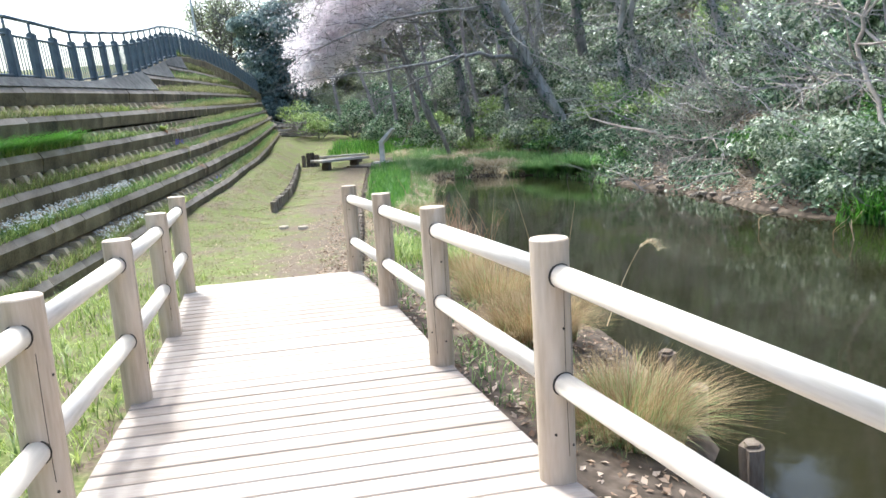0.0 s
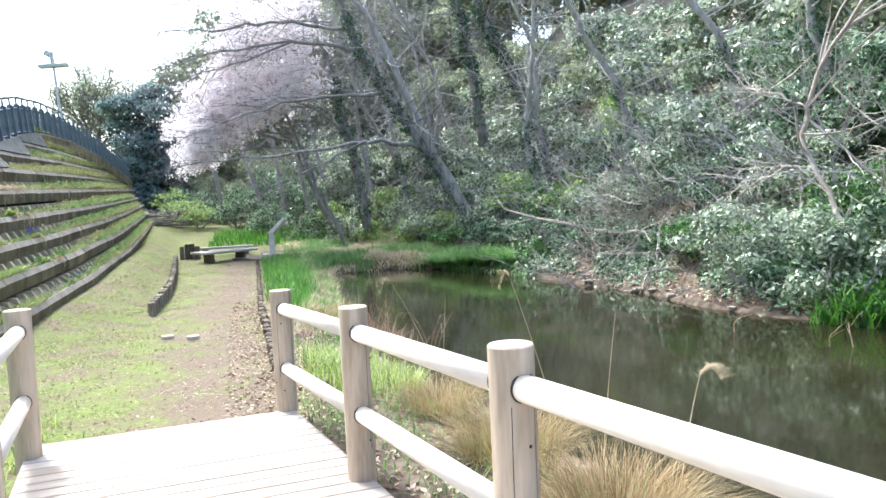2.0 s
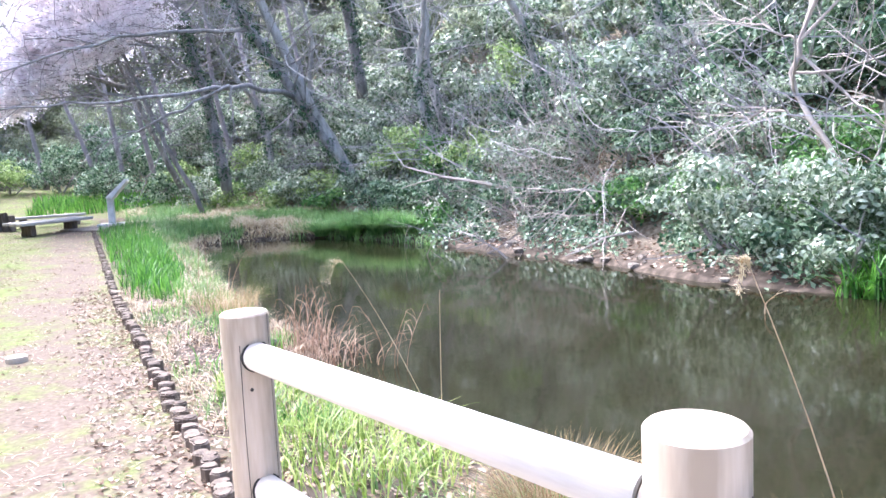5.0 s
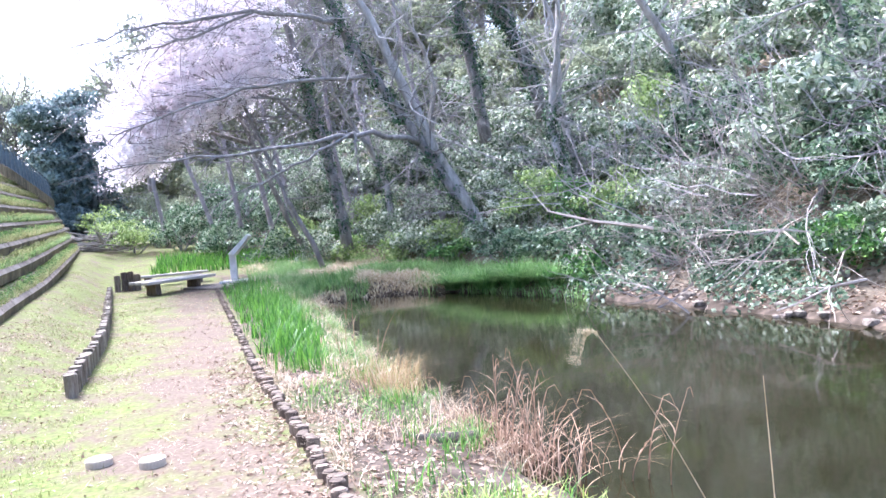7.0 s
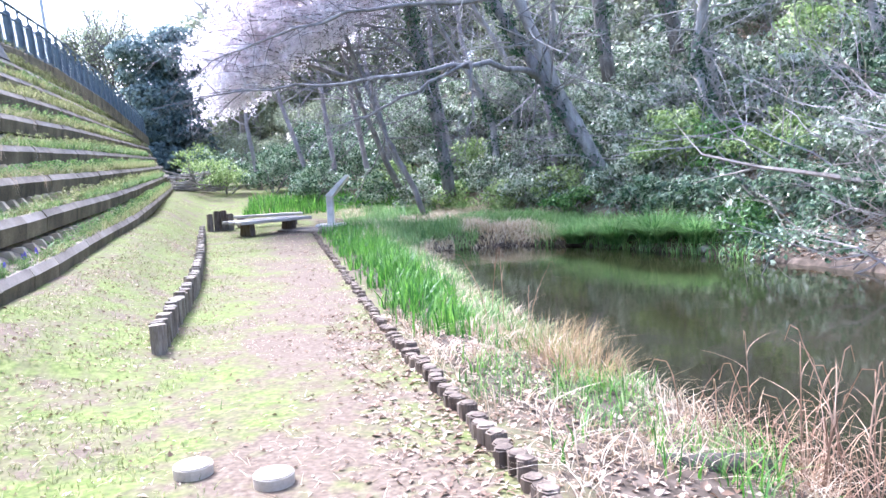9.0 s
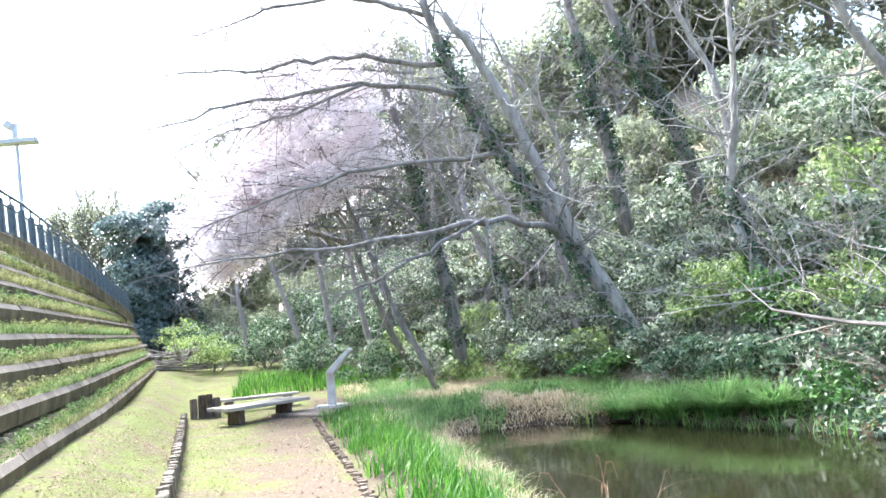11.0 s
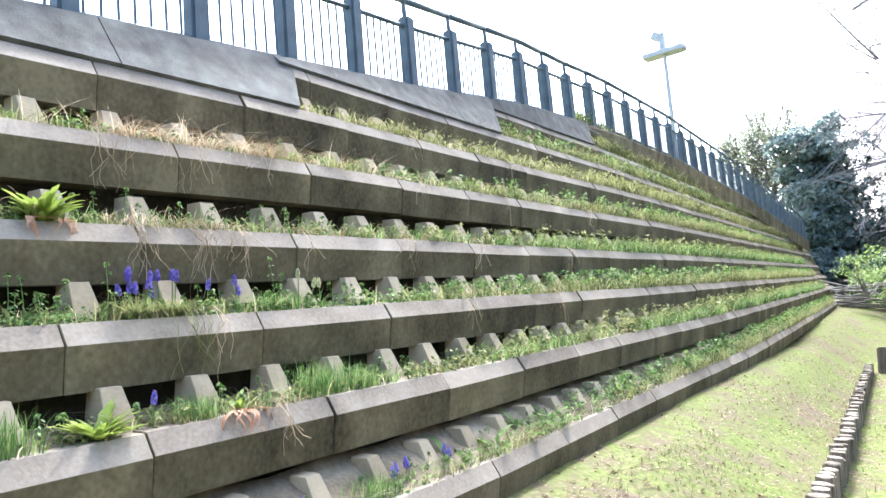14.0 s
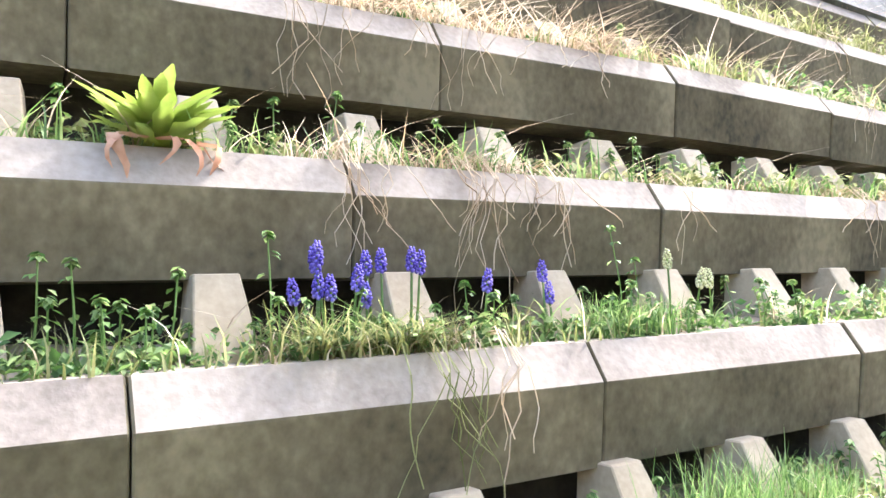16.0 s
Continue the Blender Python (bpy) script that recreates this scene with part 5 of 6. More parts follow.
x, y, z = scatter(26000, -3.6, 1.1, 7, 31, lambda x, y: (x > ROW_X(y) + 0.03) & (x < KERB_X(y) - 0.03) & (wave(x, y, 1.9, 11) + 0.6 * wave(x, y, 5, 3) > RNG.uniform(-0.6, 1.2, len(x))))
sward("straw_cover", x, y, z + 0.008, 0.018, 0.006, 5.5, MAT_STRAW, "short dry straw lying over the path and turf", category="straw")


# leaves lying about
def litter(n, x0, x1, y0, y1, test, label, size=0.05):
    x, y, z = scatter(n, x0, x1, y0, y1, test)
    P = np.stack([x, y, z + 0.008], 1)
    N = np.stack([RNG.normal(size=len(x)) * 0.35, RNG.normal(size=len(x)) * 0.35, np.ones(len(x))], 1)
    N /= np.linalg.norm(N, axis=1, keepdims=True)
    s = size * RNG.uniform(0.5, 1.4, len(x))
    tagged(place("leaf_litter", quads("leaf_litter", P, N, RNG.normal(size=P.shape), s * 0.55, s, MAT_LITTER)), label, "fallen leaves", kind="stuff")


litter(11000, 0.2, 3.2, -1, 16, lambda x, y: (x > KERB_X(y) - 0.55 * RNG.random(len(x)) ** 2 - 0.1) & ((y > 7) | (x > RIGHT(y))) & ~in_pond(x, y, 0.15), "brown fallen leaves along the path edge")
litter(7000, 0.0, 1.6, 7.3, 16, lambda x, y: (x > KERB_X(y) - 0.5) & (x < KERB_X(y) + 0.7), "brown and pink fallen leaves against the log kerb", 0.034)
litter(6000, -3.2, -1.0, 13, 30, lambda x, y: (x > ROW_X(y)) & (x < CURB_X(y)) & (wave(x, y, 1.3, 6) > -0.1), "pale dry leaves and straw on the raised strip", 0.03)
litter(9000, -2.6, 0.8, 7, 30, lambda x, y: (x > ROW_X(y)) & (wave(x, y, 2.7, 1) + 0.6 * wave(x, y, 7, 5) > -0.3), "crumbs of dry leaf strewn over the path", 0.022)
litter(3500, -2.6, 0.8, 7, 30, lambda x, y: (x > ROW_X(y)), "scattered brown fallen leaves on the path", 0.035)
litter(17000, 6.5, 14, 4, 24, lambda x, y: (x - HILL_X(y) < 4) & ~in_pond(x, y, 0.1), "thick brown leaf litter on the far bank", 0.09)

# iris bed by the water
x, y, z = scatter(15000, 0.3, 3.0, 14.6, 28.3, lambda x, y: (x > KERB_X(y) + 0.08 + 0.15 * RNG.random(len(x))) & (x < np.interp(y, [14.6, 18, 24, 28.3], [1.3, 1.7, 1.75, 1.4])) & (y < 27.2 + 0 * x) & (wave(x, y, 3, 5) + 0.4 * wave(x, y, 9, 2) > -0.35))
sward("iris_bed", x, y, np.maximum(z, WATER_Z), 0.3, 0.016, 0.5, MAT_IRIS, "dense bed of bright green iris leaves beside the path", category="irises")
x, y, z = scatter(3000, -1.8, 4.5, 33, 38, lambda x, y: x < HILL_X(y) - 0.5)
sward("iris_bed", x, y, z, 0.42, 0.03, 0.35, MAT_IRIS, "bright green iris leaves beyond the sign", category="irises")
x, y, z = scatter(9000, 1.1, 2.5, 14.4, 24.5, lambda x, y: (x > np.interp(y, [14.6, 18, 24, 28.3], [1.2, 1.6, 1.65, 1.3])) & ~in_pond(x, y, -0.12))
k = wave(x, y, 2.9, 4) > 0.2
sward("water_edge_grass", x[~k], y[~k], np.maximum(z[~k], WATER_Z), 0.2, 0.012, 1.4, MAT_STRAW, "pale dry grass between the irises and the water")
sward("water_edge_grass", x[k], y[k], np.maximum(z[k], WATER_Z), 0.24, 0.013, 0.9, MAT_WEED, "green grass between the irises and the water")
# dark sedge on the far point
x, y, z = scatter(3000, 5.0, 8.2, 19.6, 25.6, lambda x, y: in_pond(x, y, 1.2) & ~in_pond(x, y, -0.25) & (x + 0.45 * y > 15.9) & (wave(x, y, 1.6, 3) > -0.45))
sward("sedge", x, y, np.maximum(z, WATER_Z), 0.4, 0.018, 1.3, MAT_SEDGE, "dark green arching sedge at the water's edge", category="sedge")
x, y, z = scatter(3500, 8.2, 10.4, 7.2, 10.8, lambda x, y: in_pond(x, y, 0.9) & ~in_pond(x, y, -0.2))
sward("sedge", x, y, np.maximum(z, WATER_Z), 0.65, 0.025, 1.0, MAT_IRIS, "bright green arching sedge at the water's edge", category="sedge")
# marsh grass behind the pond
x, y, z = scatter(30000, 1.2, 8.2, 24.0, 33, lambda x, y: (x < HILL_X(y) + 0.2) & ~in_pond(x, y, -0.1))
k = wave(x, y, 1.3, 6) + 0.5 * wave(x, y, 3.7, 2) > 0.0
sward("marsh_grass", x[k], y[k], z[k], 0.34, 0.018, 1.1, MAT_SEDGE, "green marsh grass behind the pond")
sward("marsh_grass", x[~k], y[~k], z[~k], 0.26, 0.022, 1.9, MAT_MARSH, "pale dry marsh grass behind the pond")
# bank between path and water
x, y, z = scatter(7000, 0.7, 2.6, 9, 15.5, lambda x, y: (x > KERB_X(y) + 0.1) & (wave(x, y, 1.7, 1) > -0.35) & ~in_pond(x, y, -0.1))
k = wave(x, y, 2.6, 9) > 0.1
sward("bank_grass", x[~k], y[~k], z[~k], 0.17, 0.006, 1.6, MAT_STRAW, "pale dry grass on the bank")
sward("bank_grass", x[k], y[k], z[k], 0.15, 0.008, 0.9, MAT_WEED, "green grass on the bank")
x, y, z = scatter(3200, 0.9, 2.4, 8.5, 15.5, lambda x, y: (x > KERB_X(y) + 0.12) & (wave(x, y, 4.3, 3) + 0.4 * wave(x, y, 9, 5) > 0.25) & ~in_pond(x, y, -0.05))
sward("bank_grass", x, y, z, 0.2, 0.009, 0.7, MAT_IRIS, "bright green grass tufts on the bank")
x, y, z = scatter(2600, 1.1, 2.3, 7.2, 10.9, lambda x, y: (x > KERB_X(y) + 0.15) & (np.hypot(x - 1.6, (y - 9.2) / 2) < 0.7))
sward("lime_grass", x, y, z, 0.22, 0.011, 0.8, MAT_LIME, "bright lime-green grass at the end of the railing")
x, y, z = scatter(6500, 1.0, 3.2, 0, 8, lambda x, y: (x > RIGHT(y) + 0.1) & ~in_pond(x, y, 0.1) & (wave(x, y, 2, 2) + 0.6 * wave(x, y, 6, 1) > 0.0))
sward("bank_grass", x, y, z, 0.14, 0.009, 0.9, MAT_WEED, "green weeds beside the boardwalk")


# fountain-grass tussocks
def tussock(x, y, r, h, n, label, green=0.4, seed=1):
    rng = np.random.default_rng(seed)
    t = tagged(empty("grass_tussock", pose(x, y, hz(x, y))), label, "grass tussock")
    for name, mat, k, hh in (("dry_blade_mass", MAT_TUSSOCK, int(n * (1 - green)), h), ("green_blade_mass", MAT_SEDGE, int(n * green), h * 0.75)):
        a = rng.uniform(0, 6.283, k)
        q = np.sqrt(rng.random(k)) * r * 0.5
        root = np.stack([np.cos(a) * q, np.sin(a) * q, 0 * a - 0.02], 1)
        me = blades(name, root, a + rng.normal(size=k) * 0.5, hh * rng.uniform(0.6, 1.2, k), 0.0035 * rng.uniform(0.7, 1.3, k), rng.uniform(0.15, 1.35, k), mat, 5)
        place(name, me, t)


tussock(2.62, 3.45, 0.6, 0.42, 4600, "large dry fountain-grass tussock with a green heart", 0.42, 1)
tussock(2.37, 4.9, 0.6, 0.4, 3000, "dry fountain-grass tussock beside the railing", 0.12, 2)
tussock(2.22, 6.05, 0.6, 0.42, 2600, "dry fountain-grass tussock beside the railing", 0.2, 3)
tussock(2.07, 7.35, 0.5, 0.36, 2000, "dry fountain-grass tussock beside the railing", 0.25, 4)
tussock(1.8, 14.6, 0.9, 0.3, 900, "brown dead grass tussock by the irises", 0.05, 5)
tussock(1.6, 13.6, 0.8, 0.24, 700, "brown dead grass tussock by the irises", 0.05, 6)


def sedge_clump(x, y, r, h, n, seed):
    """A mound of arching leaves."""
    rng = np.random.default_rng(seed)
    a = rng.uniform(0, 6.283, n)
    q = np.sqrt(rng.random(n)) * r * 0.5
    root = np.stack([np.cos(a) * q, np.sin(a) * q, 0 * a], 1)
    me = blades("sedge_clump", root, a + rng.normal(size=n) * 0.6, h * rng.uniform(0.6, 1.15, n), 0.022 * rng.uniform(0.7, 1.3, n), rng.uniform(0.2, 2.2, n), MAT_SEDGE, 6)
    tagged(place("sedge_clump", me, None, pose(x, y, max(hz(x, y), WATER_Z) - 0.02)), "mound of dark green arching sedge at the water's edge", "sedge", group="sedge mounds")


for i, (x, y, k) in enumerate(((5.75, 24.0, 0.8), (6.3, 23.2, 1.0), (6.75, 22.3, 1.1), (7.1, 21.4, 0.9), (7.3, 22.5, 0.9), (6.9, 23.6, 0.8))):
    sedge_clump(x, y, 0.45 * k, 0.72 * k, 620, 20 + i)


# plumes and reeds
def reed(base, top, droop, plume, label, seed, r=0.004):
    rng = np.random.default_rng(seed)
    b, t = Vector(base), Vector(top)
    o = tagged(empty("reed", Matrix.Translation(b)), label, "reed")
    pts = [b + (t - b) * f + Vector((0, 0, 0.06 * math.sin(math.pi * f))) - b for f in np.linspace(0, 1, 7)]
    place("stem", mesh_from("stem", *tube(pts, [r * (1 - 0.6 * f) for f in np.linspace(0, 1, 7)], 5), MAT_STRAW), o)
    if plume:
        n = 240
        f = rng.random(n)
        go = Vector(droop)
        axis = np.array([pts[-1] + go * 1.5 * q + Vector((0, 0, 0.05 * math.sin(math.pi * q) - plume * q * q)) for q in f])
        root = axis + rng.normal(size=(n, 3)) * 0.005
        me = blades("plume", root, math.atan2(go.y, go.x) + rng.normal(size=n) * 0.5, 0.045, 0.0025, rng.uniform(1.2, 2.8, n), MAT_MARSH, 4)
        place("plume", me, o)


reed((2.75, 6.5, -0.25), (2.5, 6.77, 0.93), (-0.06, -0.02, 0.0), 0.08, "tall reed with a pale drooping plume", 1)
reed((3.1, 5.6, -0.3), (3.55, 6.07, 0.27), (0.12, 0.02, 0.0), 0.06, "short reed with a curled pale plume", 2)
reed((2.8, 6.0, -0.3), (2.98, 6.1, 0.72), (0, 0, 0), 0, "bare upright dry reed stalk", 3)
reed((2.62, 10.1, -0.42), (2.2, 10.5, 0.6), (-0.09, 0.0, 0.0), 0.16, "tall reed with a pale drooping plume", 4)
reed((2.62, 9.7, -0.42), (2.72, 9.85, 0.42), (0, 0, 0), 0, "bare upright dry reed stalk", 5)
def hooked_reed(x, y, h, lean, a, seed):
    """A dead stalk whose tip bends over."""
    rng = np.random.default_rng(seed)
    o = tagged(empty("reed", pose(x, y, max(hz(x, y), WATER_Z) - 0.02)), "dead rust-brown reed stalk with a hooked tip", "reed", group="dead reeds at the water's edge")
    d = Vector((math.cos(a), math.sin(a), 0))
    pts = [d * (lean * h * f * f) + Vector((0, 0, h * f)) for f in np.linspace(0, 1, 6)]
    q, w = pts[-1], rng.uniform(0.03, 0.08)
    for b in (0.9, 1.9, 2.8):
        pts.append(q + d * (w * (1 - math.cos(b))) + Vector((0, 0, w * math.sin(b) - max(0, b - 1.9) * 0.05)))
    place("stem", mesh_from("stem", *tube(pts, list(np.linspace(0.0045, 0.002, 9)), 4), MAT_RUST), o)
    n = 3
    place("leaf_blade", blades("leaf_blade", np.array([tuple(pts[k]) for k in (2, 3, 4)]), a + rng.normal(size=n) * 0.8, h * rng.uniform(0.2, 0.4, n), 0.008, rng.uniform(0.8, 2.2, n), MAT_RUST, 4), o)


rng = np.random.default_rng(12)
for i in range(34):
    cx, cy, tall = ((2.15, 11.8, 0.5), (2.3, 11.5, 0.5), (2.42, 12.0, 0.55), (2.15, 12.6, 0.45), (2.7, 10.9, 0.45), (1.85, 15.7, 0.6))[i % 6]
    hooked_reed(cx + rng.normal() * 0.16, cy + rng.normal() * 0.22, tall * rng.uniform(0.5, 1.25), rng.uniform(0.05, 0.5), rng.uniform(0, 6.283), 50 + i)
for i, (cx, cy) in enumerate(((2.05, 11.8), (2.2, 11.5), (2.15, 12.4), (1.6, 13.9))):
    rr = np.random.default_rng(80 + i)
    k = 150
    a = rr.uniform(0, 6.283, k)
    root = np.stack([cx + rr.normal(size=k) * 0.22, cy + rr.normal(size=k) * 0.3, np.full(k, WATER_Z + 0.02)], 1)
    tagged(place("dead_stalks", blades("dead_stalks", root, a, 0.34 * rr.uniform(0.4, 1.3, k), 0.009, rr.uniform(0.4, 1.6, k), MAT_RUST, 4)), "tangle of reddish-brown dead stalks at the water's edge", "dead stalks", kind="stuff")

# old mooring stumps and a drain
for px_, py_, h in ((3.13, 3.05, 0.26), (3.2, 3.9, 0.24), (3.3, 4.7, 0.2)):
    s = place("stump", pole_mesh("stump", 0.06, h + 0.3, MAT_KERB, 12, 0.02, wobble=0.012, seed=int(py_ * 10)), None, pose(px_, py_, WATER_Z - 0.28, 4, -3, 0))
    tagged(s, "dark rotting timber stump standing at the water's edge", "stump", group="bank stumps")
pipe = tagged(place("drain_pipe", mesh_from("drain_pipe", *tube([(1.45, 12.0, -0.3), (1.95, 11.95, -0.34)], [0.09, 0.09], 14), MAT_DARK, True)), "short black drain pipe opening over the water", "pipe")

# floating twigs
for i, (tx, ty) in enumerate(((7.5, 9.15), (7.3, 9.3), (6.9, 10.6))):
    out, tips = [], []
    limb(np.random.default_rng(60 + i), (tx, ty, WATER_Z - 0.02), (0.1, 0.2, 0.8), 0.32, 0.012, 1, out, tips, 0.4, 0.0, 0.7, 2)
    tagged(place("water_twig", mesh_from("water_twig", *join(out), MAT_STRAW)), "pale twig sticking out of the water", "twig")
# stones on the far bank
rng = np.random.default_rng(15)
for i in range(26):
    yy = rng.uniform(11.5, 21)
    xx = float(np.interp(yy, [9.2, 10.9, 12.4, 14.8, 17.5, 20.4, 22.2], [9.0, 8.2, 7.8, 7.9, 7.45, 7.0, 6.4])) + rng.uniform(-0.05, 0.7)
    bm = bmesh.new()
    bmesh.ops.create_icosphere(bm, subdivisions=1, radius=rng.uniform(0.05, 0.15))
    for v in bm.verts:
        v.co = v.co * rng.uniform(0.75, 1.2)
        v.co.z *= 0.6
    tagged(place("bank_stone", from_bm("bank_stone", bm, MAT_LOG), None, pose(xx, yy, max(hz(xx, yy), WATER_Z) + 0.01, 0, 0, rng.uniform(0, 360))), "grey-brown stone on the far bank", "stone", group="bank stones")

# ---- plants on the terraces ----
def on_row(k, y, back):
    return row_x(k, y) - 0.07 - back, row_z(k, y) + 0.0


for k in range(1, 10):
    a, b = grow_span(k)
    a, b = max(a, 2.0), min(b, 41.0)
    if b - a < 1:
        continue
    L = b - a
    # green blades
    n = int(L * 470)
    y = RNG.uniform(a, b, n)
    keep = wave(y * 1.7, y * 0 + 3 * k, 1.3, k) + RNG.normal(size=n) * 0.35 > np.interp(y, [13, 14.6, 18, 22], [-0.5, 0.3, 0.2, -0.4])
    y = y[keep]
    bk = RNG.uniform(-0.03, 0.24, len(y))
    x, z = on_row(k, y, bk)
    n = len(y)
    tagged(place("terrace_grass", blades("terrace_grass", np.stack([x, y, z], 1), RNG.uniform(0, 6.283, n), RNG.uniform(0.04, 0.13, n) * np.interp(y, [12.5, 14.5, 15, 18, 22, 27], [1.7, 0.9, 0.85, 1.2, 1.7, 2.3]), np.interp(y, [12.5, 14.5, 15, 26], [0.009, 0.005, 0.005, 0.012]), RNG.uniform(0.3, 1.3, n), MAT_WEED if k in (2, 4) else MAT_GRASS, 2)),
           "green grass growing in the terrace soil", "grass", kind="stuff")
    # low leafy weeds
    n = int(L * 30)
    cy = RNG.uniform(a, b, n)
    blobs_y = np.repeat(cy, 26) + RNG.normal(size=n * 26) * 0.04
    bk = np.clip(np.repeat(RNG.uniform(0.02, 0.2, n), 26) + RNG.normal(size=n * 26) * 0.03, 0, 0.25)
    x, z = on_row(k, blobs_y, bk)
    P = np.stack([x, blobs_y, z + RNG.random(n * 26) ** 1.5 * np.repeat(RNG.uniform(0.04, 0.15, n), 26) * np.interp(blobs_y, [17, 20, 26], [0.55, 1.5, 1.9])], 1)
    N = RNG.normal(size=P.shape) * 0.6 + np.array([0.3, 0, 0.8])
    N /= np.linalg.norm(N, axis=1, keepdims=True)
    s = RNG.uniform(0.014, 0.036, len(P)) * np.interp(blobs_y, [17, 21, 27], [1.0, 1.5, 2.2])
    tagged(place("terrace_weeds", quads("terrace_weeds", P, N, RNG.normal(size=P.shape), s * 0.6, s, MAT_WEED if k % 2 else MAT_GRASS)), "small leafy weeds in the terrace soil", "weeds", kind="stuff")
    # straw and hanging roots
    n = int(L * (26 if k != 5 else 60))
    y = RNG.uniform(a, b, n)
    x, z = on_row(k, y, RNG.uniform(-0.03, 0.2, n))
    hd = RNG.normal(size=n) * 1.2
    tagged(place("dry_grass", blades("dry_grass", np.stack([x, y, z], 1), hd, RNG.uniform(0.05, 0.2, n), 0.004, RNG.uniform(0.6, 2.2, n), MAT_STRAW, 4)), "dry straw hanging over the terrace edge", "dry grass", kind="stuff")


def root_cluster(k, y, n, length, seed, mat=None):
    """Thin dead stems that spill over the cope and hang in front of the face."""
    rr = np.random.default_rng(seed)
    out = []
    for _ in range(n):
        yy = y + rr.normal() * 0.035
        p = Vector((row_x(k, yy) - 0.1 - rr.uniform(0, 0.06), yy, row_z(k, yy) + 0.02))
        out_x = row_x(k, yy) + rr.uniform(0.006, 0.03)
        pts = [p, Vector((row_x(k, yy) - 0.05, yy + rr.normal() * 0.01, p.z + rr.uniform(0, 0.03))), Vector((out_x, yy + rr.normal() * 0.015, p.z - 0.05))]
        L, side = length * rr.uniform(0.4, 1.1), rr.normal() * 0.012
        for _ in range(6):
            side = 0.6 * side + rr.normal() * 0.012
            pts.append(pts[-1] + Vector((rr.normal() * 0.003, side, -L / 6)))
        out.append(tube(pts, [0.0012 * rr.uniform(0.7, 1.4)] * len(pts), 3))
    tagged(place("hanging_roots", mesh_from("hanging_roots", *join(out), mat or MAT_STRAW)), "thin pale dead stems hanging over the terrace face", "roots", kind="stuff")


def straw_mat(k, y0, y1, n, h, seed):
    rr = np.random.default_rng(seed)
    y = rr.uniform(y0, y1, n)
    x, z = on_row(k, y, rr.uniform(-0.03, 0.16, n))
    tagged(place("straw_mat", blades("straw_mat", np.stack([x, y, z], 1), rr.uniform(0, 6.283, n), h * rr.uniform(0.3, 1.2, n), 0.0035, rr.uniform(0.5, 2.8, n), MAT_STRAW, 5)), "mat of pinkish dry straw on the terrace", "dry grass", kind="stuff")


for i, (k, y, n, L) in enumerate(((5, 15.95, 7, 0.3), (5, 16.05, 3, 0.2), (5, 16.27, 3, 0.22), (5, 16.47, 6, 0.24), (5, 16.72, 2, 0.1), (5, 16.85, 4, 0.16), (4, 15.99, 6, 0.2), (4, 16.04, 6, 0.22), (4, 16.25, 7, 0.2),
                                  (4, 16.32, 8, 0.3), (4, 16.45, 8, 0.18), (4, 16.53, 6, 0.22), (4, 16.96, 4, 0.2), (4, 17.9, 5, 0.2), (3, 16.09, 6, 0.24), (3, 16.13, 8, 0.3), (3, 16.2, 5, 0.25), (4, 18.8, 5, 0.18),
                                  (3, 18.2, 5, 0.2), (5, 18.4, 6, 0.2), (2, 16.35, 7, 0.16), (6, 18.6, 5, 0.16), (5, 19.7, 6, 0.22), (4, 20.4, 6, 0.2), (3, 19.6, 6, 0.2), (6, 20.2, 5, 0.2), (5, 21.5, 7, 0.22))):
    root_cluster(k, y, n, L, 600 + i, MAT_GRASS if k == 3 and y < 16.15 else None)
straw_mat(5, 16.0, 17.0, 900, 0.13, 1)
straw_mat(5, 16.9, 17.6, 280, 0.12, 2)
straw_mat(4, 15.85, 16.5, 420, 0.08, 3)
straw_mat(4, 16.5, 18.5, 300, 0.07, 4)
straw_mat(2, 15.9, 16.5, 260, 0.06, 5)
straw_mat(3, 15.75, 16.2, 140, 0.06, 6)
for k in (1, 2, 3, 4, 5, 6, 7):
    straw_mat(k, 18.0, 27.0, 900, 0.09, 20 + k)


